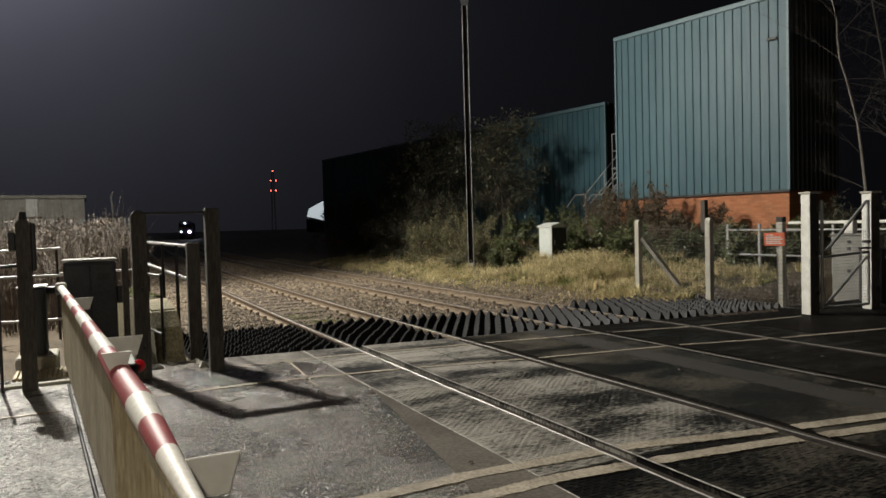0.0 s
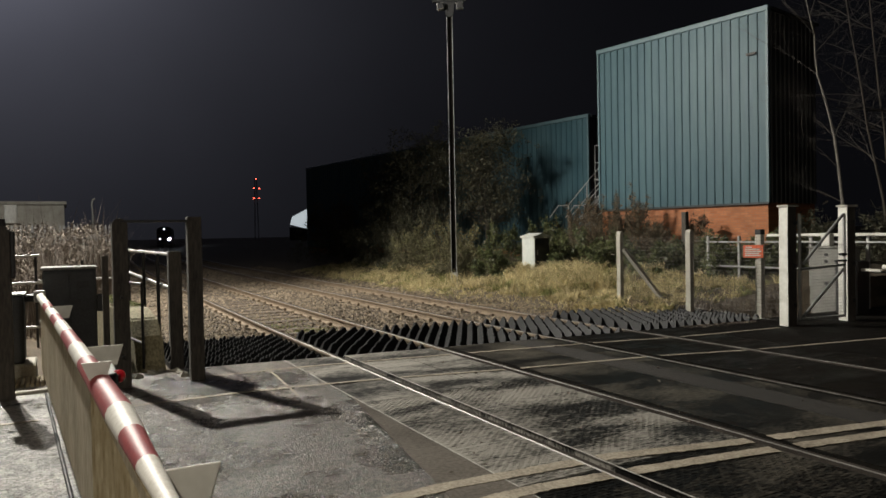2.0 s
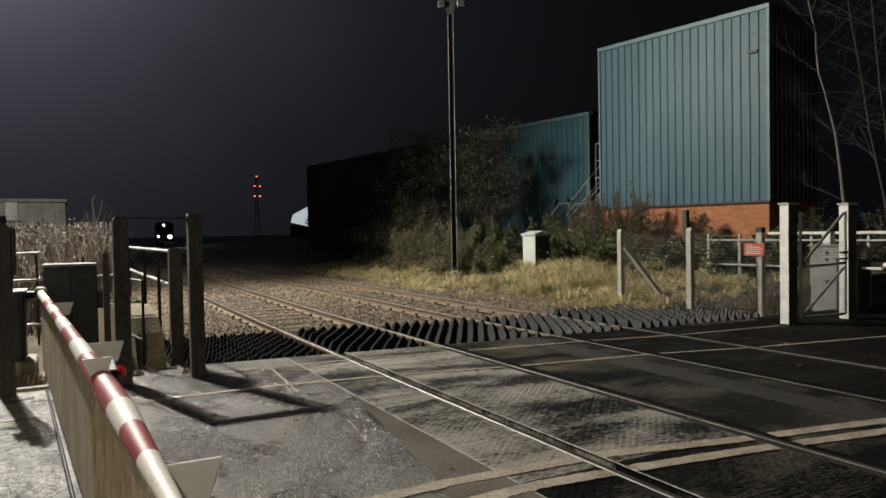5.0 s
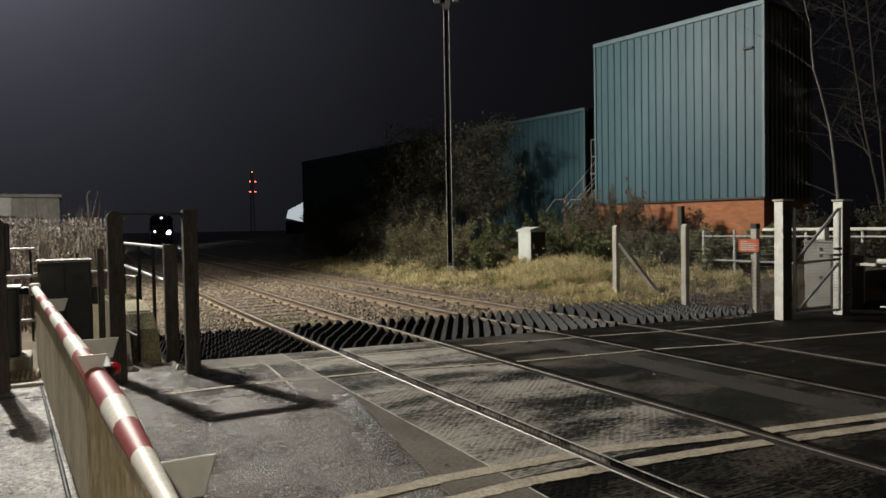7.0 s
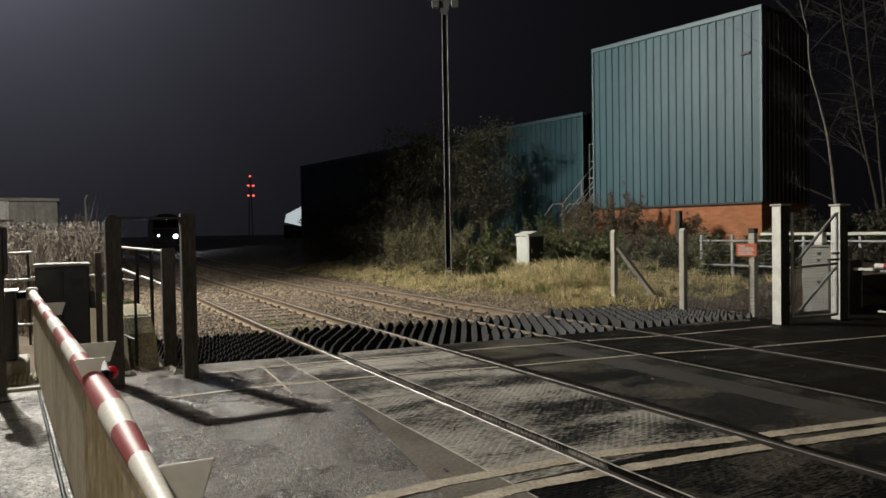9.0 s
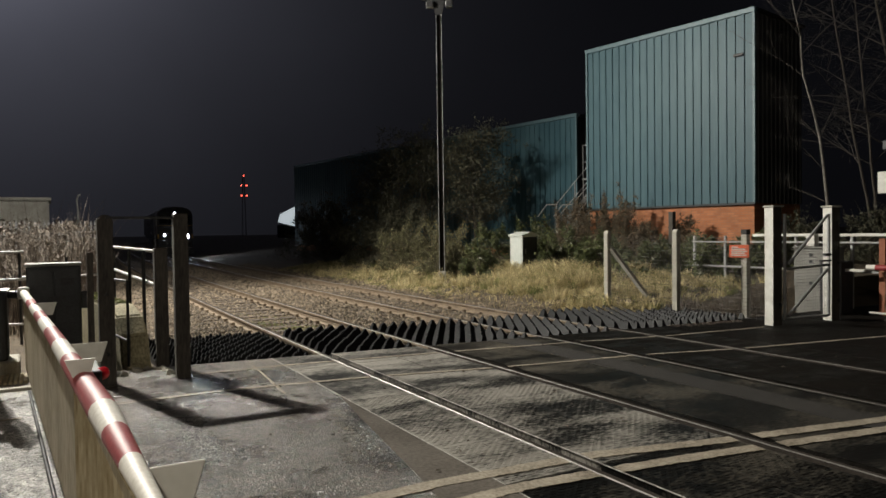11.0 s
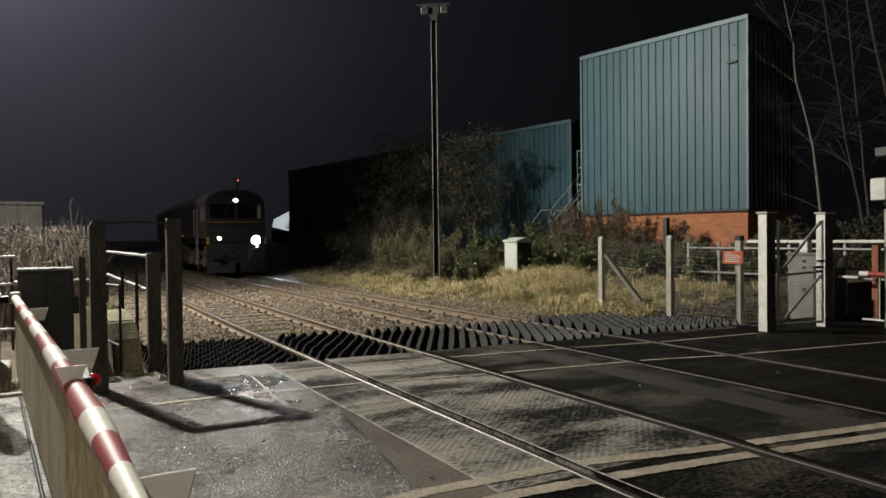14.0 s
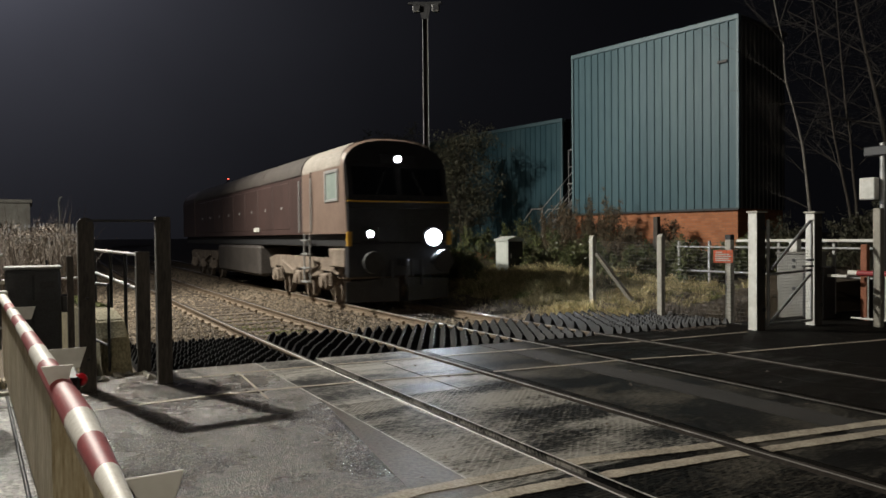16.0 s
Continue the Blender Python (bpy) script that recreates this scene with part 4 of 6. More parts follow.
blades("fence_grass", 3500, lambda r: (r.uniform(7.5, 9.8), r.uniform(-0.5, 3.2)), 0.14, 0.006, 1.4, 10, DRYWEED, "short brown dead grass and litter along the fence", "grass")


# ---------------------------------------------------------------- bushes and trees
LEAF = island_tint(surface("bramble_leaf", (0.045, 0.062, 0.022), (0.14, 0.15, 0.06), 0.42, coarse=1, fine=8, bump=0), 0.65)
REDLEAF = island_tint(surface("red_brown_bramble_leaf", (0.065, 0.046, 0.028), (0.15, 0.10, 0.058), 0.6, coarse=1, fine=8, bump=0), 0.5)
OLIVELEAF = island_tint(surface("olive_twig_leaf", (0.085, 0.085, 0.04), (0.20, 0.18, 0.09), 0.65, coarse=1, fine=8, bump=0), 0.5)
DARKLEAF = island_tint(surface("dark_leaf", (0.032, 0.034, 0.020), (0.085, 0.08, 0.046), 0.6, coarse=1, fine=8, bump=0), 0.5)
BARK = surface("brown_bark", (0.024, 0.019, 0.015), (0.06, 0.048, 0.038), 0.85, coarse=4, fine=40, bump=0.6)
BRANCH = surface("grey_brown_branch", (0.018, 0.015, 0.013), (0.052, 0.044, 0.037), 0.85, coarse=4, fine=40, bump=0.3)
BIRCH = surface("pale_birch_bark", (0.07, 0.062, 0.054), (0.20, 0.18, 0.155), 0.75, coarse=3, fine=30, bump=0.4, stretch=(1, 1, 3))


def leaf_mesh(name, clumps, per, size, seed):
    """Small folded leaves, gathered round clump centres."""
    rng = np.random.default_rng(seed)
    verts, faces = [], []
    for cx, cy, cz, cr in clumps:
        for k in range(per):
            d = rng.normal(0, 1, 3)
            d = d / np.linalg.norm(d) * cr * rng.uniform(0.35, 1.05)
            p = np.array((cx, cy, cz)) + d
            u = rng.normal(0, 1, 3)
            u /= np.linalg.norm(u)
            v = np.cross(u, rng.normal(0, 1, 3))
            v /= np.linalg.norm(v)
            s = size * rng.uniform(0.55, 1.3)
            n = np.cross(u, v) * s * 0.18
            o = len(verts)
            verts += [(p - u * s).tolist(), (p + v * s * 0.45 + n).tolist(), (p + u * s).tolist(), (p - v * s * 0.45 + n).tolist()]
            faces += [(o, o + 1, o + 2), (o, o + 2, o + 3)]
    return arrays(name, verts, faces)


def limb(verts, faces, a, b, ra, rb, sides=4):
    d = (b - a)
    if d.length < 1e-5:
        return
    q = d.to_track_quat("Z", "Y")
    o = len(verts)
    for p, r in ((a, ra), (b, rb)):
        for i in range(sides):
            an = 6.2832 * i / sides
            verts.append(tuple(p + q @ Vector((math.cos(an) * r, math.sin(an) * r, 0))))
    for i in range(sides):
        j = (i + 1) % sides
        faces.append((o + i, o + j, o + sides + j, o + sides + i))


def grow(verts, faces, rng, a, d, length, r, level, tips, droop=0.0, spread=0.7):
    """A limb that bends and forks into thinner ones."""
    steps = 4
    p, way = a.copy(), d.normalized()
    for k in range(steps):
        way = (way + Vector((rng.gauss(0, 0.13), rng.gauss(0, 0.13), rng.gauss(0, 0.08) - droop))).normalized()
        q = p + way * length / steps
        r2 = r * (1 - 0.17)
        limb(verts, faces, p, q, r, r2, 6 if level > 2 else 4 if level > 0 else 3)
        p, r = q, r2
        if level > 0 and k >= 1:
            for n in range(2 if level < 3 else 1):
                side = Vector((rng.gauss(0, 1), rng.gauss(0, 1), rng.gauss(0.25, 0.6))).normalized()
                grow(verts, faces, rng, p, way * (1 - spread) + side * spread, length * rng.uniform(0.45, 0.7), r * 0.55, level - 1, tips, droop, spread)
    tips.append(p)


def build_bush(at, size, material, seed, label, clumps=40, per=60, leaf=0.05, stems=10, category="bush", twiggy=1.0):
    """Arching canes with leaves along them, over a mass of leaf clumps and bare twigs."""
    rng = random.Random(seed)
    base = Vector((at[0], at[1], ground_height(at[0], at[1]) - 0.05))
    b = thing("bush", label, category, "bushes on the bank", at=Matrix.Translation(base))
    cl = []
    for k in range(clumps):
        an, rr, h = rng.uniform(0, 6.283), rng.random() ** 0.5, rng.random() ** 0.8
        w = (1 - 0.55 * h * h)
        cl.append((math.cos(an) * rr * size[0] * w, math.sin(an) * rr * size[1] * w, h * size[2] * rng.uniform(0.6, 1.0), rng.uniform(0.12, 0.36) * (size[2] / 1.8) ** 0.5))
    verts, faces, sprays = [], [], []
    for k in range(int(stems * 9 * twiggy)):
        tip = Vector(cl[rng.randrange(len(cl))][:3]) * rng.uniform(1.0, 1.22)
        root = Vector((tip.x * 0.35 + rng.gauss(0, 0.1), tip.y * 0.35 + rng.gauss(0, 0.1), 0))
        mid = (root + tip) / 2 + Vector((rng.gauss(0, 0.15), rng.gauss(0, 0.15), rng.uniform(0.1, 0.35) * size[2]))
        prev, r = root, rng.uniform(0.006, 0.011)
        for n in range(1, 6):
            u = n / 5
            q = root * (1 - u) ** 2 + mid * 2 * u * (1 - u) + tip * u * u
            limb(verts, faces, prev, q, r, r * 0.8, 3)
            r *= 0.8
            if n > 1:
                sprays.append((q.x, q.y, q.z, rng.uniform(0.05, 0.12)))
                for side in range(2):
                    e = q + Vector((rng.gauss(0, 0.16), rng.gauss(0, 0.16), rng.gauss(0.10, 0.12)))
                    limb(verts, faces, q, e, r * 0.7, 0.0015, 3)
            prev = q
    part("foliage", leaf_mesh("foliage", cl, per, leaf, seed), material, b)
    part("cane_leaves", leaf_mesh("cane_leaves", sprays, 7, leaf * 1.15, seed + 500), material, b)
    part("stem", arrays("stem", verts, faces), TWIG, b, "pale bare canes and twigs")


spots = [
    # x, y, half widths, height, leaf kind
    (9.0, 13.4, 1.5, 1.5, 1.75, OLIVELEAF, "twiggy olive bush with small leaves on the bank"),
    (8.4, 15.6, 1.2, 1.6, 1.55, OLIVELEAF, "twiggy olive bush with small leaves on the bank"),
    (10.6, 12.2, 1.4, 1.2, 1.3, LEAF, "dark green bramble bush behind the pale cabinet"),
    (11.8, 10.2, 1.3, 1.2, 1.05, LEAF, "dark green bramble bush behind the pale cabinet"),
    (11.7, 8.3, 1.0, 1.0, 0.95, LEAF, "dark green bramble below the brick wall"),
    (12.9, 7.5, 0.6, 0.7, 1.15, REDLEAF, "red-brown bramble climbing the brick wall"),
    (13.3, 8.9, 0.6, 0.8, 1.85, REDLEAF, "red-brown bramble climbing the brick wall"),
    (10.9, 5.6, 0.8, 0.9, 0.75, LEAF, "low bramble behind the wire fence"),
    (11.0, 3.4, 0.7, 0.8, 0.7, LEAF, "low bramble behind the wire fence"),
    (9.8, 17.5, 1.8, 1.8, 2.3, DARKLEAF, "dark scrub bush on the bank"),
    (9.7, 21.0, 1.8, 2.2, 2.5, DARKLEAF, "dark scrub bush on the bank"),
    (9.5, 25.5, 1.8, 2.4, 2.6, DARKLEAF, "dark scrub bush on the bank"),
    (10.5, 31.0, 2.2, 3.0, 2.8, DARKLEAF, "dark scrub bush on the bank"),
    (13.1, 10.7, 0.7, 0.8, 1.8, REDLEAF, "red-brown bramble climbing the brick wall"),
    (13.8, 6.9, 0.35, 0.5, 1.25, REDLEAF, "red-brown bramble climbing the brick wall"),
    (17.0, -3.5, 2.2, 2.2, 1.7, DARKLEAF, "dark low hedge bush beyond the gate"),
    (18.5, -0.5, 2.2, 2.2, 1.8, DARKLEAF, "dark low hedge bush beyond the gate"),
    (19.5, 2.5, 2.2, 2.2, 1.8, DARKLEAF, "dark low hedge bush beyond the gate"),
    (16.2, 1.8, 1.2, 1.4, 1.7, DARKLEAF, "dark hedge bush beyond the gate"),
    (12.8, 12.9, 1.2, 1.2, 1.45, LEAF, "dark green bush under the steel stair"),
    (8.7, 12.4, 1.0, 1.0, 1.25, OLIVELEAF, "twiggy olive bush round the foot of the lighting mast"),
    (8.9, 10.9, 0.7, 0.7, 0.85, LEAF, "low dark green bramble beside the pale cabinet"),
    (13.3, 9.7, 0.6, 1.0, 1.85, REDLEAF, "red-brown bramble climbing the brick wall"),
    (13.0, 11.6, 0.7, 0.9, 1.85, REDLEAF, "red-brown bramble climbing the brick wall"),
    (13.2, 6.0, 0.5, 0.8, 0.75, REDLEAF, "red-brown bramble at the foot of the brick wall"),
    (13.7, 5.0, 0.6, 0.8, 0.6, LEAF, "dark green bramble at the foot of the brick wall"),
    (12.1, 5.4, 0.9, 0.9, 0.75, LEAF, "dark green bramble behind the wire fence"),
    (11.7, 4.2, 0.8, 0.9, 0.75, LEAF, "dark green bramble behind the wire fence"),
    # added bush: covers brickwork that only shade would darken
    (15.7, 4.2, 0.7, 0.7, 1.4, DARKLEAF, "added dark bush standing for shade on the works side wall"),
    (12.6, 3.0, 0.9, 0.9, 0.8, LEAF, "dark green bramble behind the wire fence"),
]
for i, (x, y, a, b, h, mt, lb) in enumerate(spots):
    build_bush((x, y), (a * 1.1, b * 1.1, h * 1.22), mt, 20 + i, lb, clumps=int(22 + 12 * a * b * h ** 0.5), per=70 if mt in (DARKLEAF, LEAF) else 48, leaf=0.034 if mt in (OLIVELEAF, REDLEAF) else 0.046, twiggy=1.7 if mt in (OLIVELEAF, REDLEAF) else 1.0)


weed_heads = random.Random(31)
HEADS = []
for k in range(420):
    hy = weed_heads.uniform(7.5, 20)
    hx = weed_heads.uniform(-6.3, -2.4 + (hy - 5) * 0.04)
    HEADS.append((hx, hy, weed_heads.uniform(0.6, 1.95), weed_heads.uniform(0.10, 0.24)))
tagged(part("weed_heads", leaf_mesh("weed_heads", HEADS, 34, 0.035, 33), DRYWEED, None), "fluffy dead brown seed heads on the weed stalks", "weeds", kind="stuff")


def build_tree(name, at, height, radius, seed, material, label, level=3, leaves=None, lean=(0, 0), trunks=1, spread=0.62):
    rng = random.Random(seed)
    base = Vector((at[0], at[1], ground_height(at[0], at[1]) - 0.1))
    t = thing(name, label, "tree", "trees behind the line", at=Matrix.Translation(base))
    verts, faces, tips = [], [], []
    for n in range(trunks):
        tv, tf = [], []
        p, way, r = Vector((rng.gauss(0, 0.15), rng.gauss(0, 0.15), 0)) * (n > 0), Vector((lean[0] + rng.gauss(0, 0.12) * (n > 0), lean[1] + rng.gauss(0, 0.12) * (n > 0), 1)).normalized(), radius
        steps = 9
        for k in range(steps):
            way = (way + Vector((rng.gauss(0, 0.05), rng.gauss(0, 0.05), 0.03))).normalized()
            q = p + way * height / steps
            limb(tv, tf, p, q, r, r * 0.86, 8)
            p, r = q, r * 0.86
            if k >= 2:
                for m in range(2 if level > 1 else 1):
                    an = rng.uniform(0, 6.283)
                    side = Vector((math.cos(an), math.sin(an), rng.uniform(0.2, 0.9)))
                    grow(verts, faces, rng, p, side, height * rng.uniform(0.16, 0.3), r * 0.45, level - 1, tips, 0.0, spread)
        part("trunk", arrays("trunk", tv, tf), material, t, smooth=True)
    part("branchwork", arrays("branchwork", verts, faces), BARK if leaves else BRANCH, t, "bare thin branches")
    if leaves:
        cl = [(v.x, v.y, v.z, rng.uniform(0.15, 0.4)) for v in tips if rng.random() < leaves[2]]
        part("crown", leaf_mesh("crown", cl, leaves[1], 0.05, seed), leaves[0], t)


def build_birch():
    """A slender, crooked birch with a few long side branches."""
    rng = random.Random(3)
    base = Vector((14.29, 2.60, ground_height(14.29, 2.60) - 0.1))
    t = thing("birch_tree", "slender crooked bare birch tree with a pale trunk", "tree", "trees behind the line", at=Matrix.Translation(base))
    side, deep = Vector((0.53, -0.85, 0)), Vector((0.85, 0.53, 0))
    at = lambda a, z, d=0.0: side * a + deep * d + Vector((0, 0, z - base.z))
    stem = [at(0.06, base.z), at(0.0, 2.24), at(-0.08, 3.1, 0.05), at(-0.17, 3.9, 0.1), at(-0.28, 4.45, 0.1), at(-0.39, 4.94), at(-0.55, 5.55), at(-0.60, 6.1), at(-0.61, 6.6, 0.1), at(-0.72, 7.1, 0.15), at(-0.88, 8.0, 0.2), at(-0.95, 9.0, 0.2)]
    verts, faces = [], []
    r = 0.05
    for a, b in zip(stem, stem[1:]):
        limb(verts, faces, a, b, r, r * 0.87, 8)
        r *= 0.87
    part("trunk", arrays("trunk", verts, faces), BIRCH, t, smooth=True)
    verts, faces, tips = [], [], []
    for a, b in ((3, at(-0.75, 4.6, 0.3)), (3, at(0.08, 4.5, -0.2)), (2, at(-0.85, 3.95, -0.3)), (5, at(1.5, 4.25, 0.6)), (6, at(-1.6, 6.5, 0.4)), (5, at(-1.1, 5.0, -0.8)), (7, at(0.4, 7.2, 0.5)), (8, at(-1.5, 7.7, -0.4)), (9, at(-0.2, 8.4, -0.5)), (1, at(-0.9, 2.7, 0.5))):
        p = stem[a]
        limb(verts, faces, p, p.lerp(b, 0.5) + Vector((0, 0, 0.05)), 0.011, 0.008, 5)
        limb(verts, faces, p.lerp(b, 0.5) + Vector((0, 0, 0.05)), b, 0.008, 0.005, 4)
        for u in (0.4, 0.7, 1.0):
            grow(verts, faces, rng, p.lerp(b, u), (b - p).normalized() + Vector((rng.gauss(0, 0.4), rng.gauss(0, 0.4), 0.25)), rng.uniform(0.6, 1.1), 0.006, 2, tips, 0.0, 0.55)
    part("branchwork", arrays("branchwork", verts, faces), BRANCH, t, "bare thin branches")


build_birch()
build_tree("tree", (17.5, 1.2), 9.5, 0.06, 4, BARK, "bare dark tree beyond the gate", 3, trunks=2)
build_tree("tree", (16.8, -1.2), 8.0, 0.05, 5, BARK, "bare dark tree beyond the gate", 3, trunks=2)
build_tree("tree", (16.4, 2.6), 8.5, 0.05, 6, BARK, "bare dark tree beside the works building", 3, trunks=2)
build_tree("tree", (19.5, 3.0), 10.0, 0.11, 9, BARK, "bare dark tree beyond the gate", 3, trunks=2)
build_tree("tree", (12.3, 16.2), 4.6, 0.07, 7, BARK, "dark leafless shrub tree before the lower building", 3, (DARKLEAF, 16, 0.35), trunks=4, spread=0.75)
build_tree("tree", (11.4, 19.5), 4.9, 0.07, 8, BARK, "dark leafless shrub tree before the lower building", 3, (DARKLEAF, 16, 0.3), trunks=4, spread=0.75)
build_tree("tree", (11.8, 25.0), 4.6, 0.08, 11, BARK, "dark leafless shrub tree on the bank", 3, (DARKLEAF, 14, 0.3), trunks=4, spread=0.75)


# ---------------------------------------------------------------- mast, cabinet, fence and gate beyond the line
def build_mast():
    m = thing("lighting_mast", "tall slender steel lighting mast with twin bright edges", "lighting mast", at=pose(8.09, 11.87, 0.0, 0, 0, -33))
    # shade between the flanges is put into the web's near-black colour
    part("web", boxes(((-0.076, 0.03, -0.2), (0.076, 0.042, 8.83)), bevel=0.002), DARKSHADE, m)
    for s in (-1, 1):
        part("flange", boxes(((s * 0.085 - 0.008, -0.05, -0.2), (s * 0.085 + 0.008, 0.05, 8.83)), bevel=0.004), GALV, m, "bright galvanised flange")
    bm = bmesh.new()
    prism(bm, ((-0.11, 8.71), (0.11, 8.71), (0.2, 9.18), (-0.2, 9.18)), 0.12, Matrix.Translation((0, -0.06, 0)))
    part("head_plate", bm, BLACKSTEEL, m)
    part("crossarm", boxes(((-0.55, -0.05, 9.19), (0.55, 0.05, 9.27)), bevel=0.01), BLACKSTEEL, m)
    for x in (-0.28, 0.35):
        bm = bmesh.new()
        box(bm, (x - 0.12, -0.16, 8.93), (x + 0.12, 0.08, 9.15), 0.03, Matrix.Rotation(0, 4, "X"))
        h = part("floodlight_head", bm, GALV, m, "small grey floodlight head")
        part("glass", boxes(((x - 0.1, -0.17, 8.95), (x + 0.1, -0.162, 9.13))), BLACKSTEEL, h)
    part("base_box", boxes(((-0.12, -0.1, -0.3), (0.12, 0.1, 0.35)), bevel=0.02), GALV, m)


build_mast()


def build_pale_cabinet():
    c = thing("relay_cabinet", "pale grey relay cabinet with its front's shade coloured in and a gabled lid", "cabinet", "lineside cabinets", at=pose(9.95, 9.95, 0.0, 0, 0, 4))
    z0 = ground_height(9.95, 9.95) - 0.1
    part("body", boxes(((0.0, 0.0, z0), (0.62, 0.62, 1.45)), bevel=0.012), PALEBOX, c)
    bm = bmesh.new()
    prism(bm, ((-0.04, 1.452), (0.66, 1.452), (0.66, 1.50), (0.33, 1.60), (-0.04, 1.50)), 0.70, Matrix.Translation((0, -0.04, 0)))
    part("lid", bm, PALEBOX, c)
    part("end_panel", boxes(((-0.012, 0.05, z0 + 0.25), (-0.002, 0.57, 1.40)), bevel=0.003), PALEBOX, c)
    # added panel: the unlit front's shade is put into a dark colour
    d = part("door", boxes(((0.01, -0.014, z0 + 0.05), (0.61, -0.002, 1.43)), bevel=0.003), BLACKSTEEL, c, "added front panel, dark to stand for shade")
    part("handle", boxes(((0.1, -0.03, 0.9), (0.13, -0.015, 1.05)), bevel=0.003), MIDGREY, d)


build_pale_cabinet()


def concrete_post(at, w, h, label, top=True):
    p = thing("fence_post", label, "fence post", "concrete fence posts", at=pose(*at))
    bm = bmesh.new()
    prism(bm, ((-w / 2, -0.3), (w / 2, -0.3), (w / 2, h - 0.05), (w * 0.2, h), (-w * 0.2, h), (-w / 2, h - 0.05)), w, Matrix.Translation((0, -w / 2, 0)))
    bmesh.ops.bevel(bm, geom=bm.edges[:], offset=0.008, segments=1, affect="EDGES")
    part("shaft", bm, CONCRETE, p)
    return p


p = concrete_post((7.70, 3.55, 0, 0, 0, 5), 0.115, 1.61, "pale weathered concrete end post with a raking strut")
bm = bmesh.new()
rod(bm, (0.02, -0.08, 1.22), (0.74, -0.73, -0.12), 0.06, sides=4)
part("strut", bm, CONCRETE, p)
concrete_post((7.27, 1.17, 0, 0, 0, 5), 0.115, 1.62, "pale weathered concrete fence post")
sp = concrete_post((8.22, 0.36, 0, 0, 0, 5), 0.12, 1.58, "weathered concrete post that carries the warning sign")
part("cap", boxes(((-0.065, -0.065, 1.50), (0.065, 0.065, 1.60)), bevel=0.01), BLACKSTEEL, sp, "dark cap")


def build_wire(a, b, height, rows, cols):
    f = thing("wire_fence", "sagging steel wire mesh fence between concrete posts", "fence", "wire mesh panels")
    a, b = Vector(a), Vector(b)
    for k in range(rows):
        z = 0.08 + (height - 0.1) * k / (rows - 1)
        bm = bmesh.new()
        mid = (a + b) / 2 + Vector((0, 0, z - 0.015 - 0.01 * random.random()))
        rod(bm, a + Vector((0, 0, z)), mid, 0.0024, sides=3)
        rod(bm, mid, b + Vector((0, 0, z)), 0.0024, sides=3)
        part("wire", bm, WIRE, f)
    bm = bmesh.new()
    for k in range(cols):
        q = a.lerp(b, (k + 0.5) / cols)
        rod(bm, q + Vector((0, 0, 0.05)), q + Vector((0, 0, height - 0.03)), 0.0016, sides=3)
    ob = part("mesh", bm, WIRE, f)
    ob["kind"] = "stuff"


build_wire((7.70, 3.50, 0), (7.28, 1.23, 0), 1.5, 22, 24)
build_wire((7.27, 1.12, 0), (7.27, -0.72, 0), 1.5, 22, 20)


def build_sign():
    s = thing("warning_sign", "orange-red warning notice with pale lettering on a concrete post", "sign", at=pose(8.11, 0.42, 1.19, 0, 0, -63))
    part("plate", boxes(((-0.175, -0.004, -0.12), (0.175, 0.004, 0.12)), bevel=0.003), SIGNRED, s)
    rng = random.Random(2)
    for k, (x0, x1) in enumerate(((-0.13, -0.02), (-0.14, 0.11), (-0.14, 0.14), (-0.14, 0.10), (-0.14, 0.13))):
        z = 0.078 - 0.038 * k
        part("text_bar", boxes(((x0, -0.0075, z - 0.011), (x1, -0.0045, z + 0.011))), TEXT, s)


build_sign()


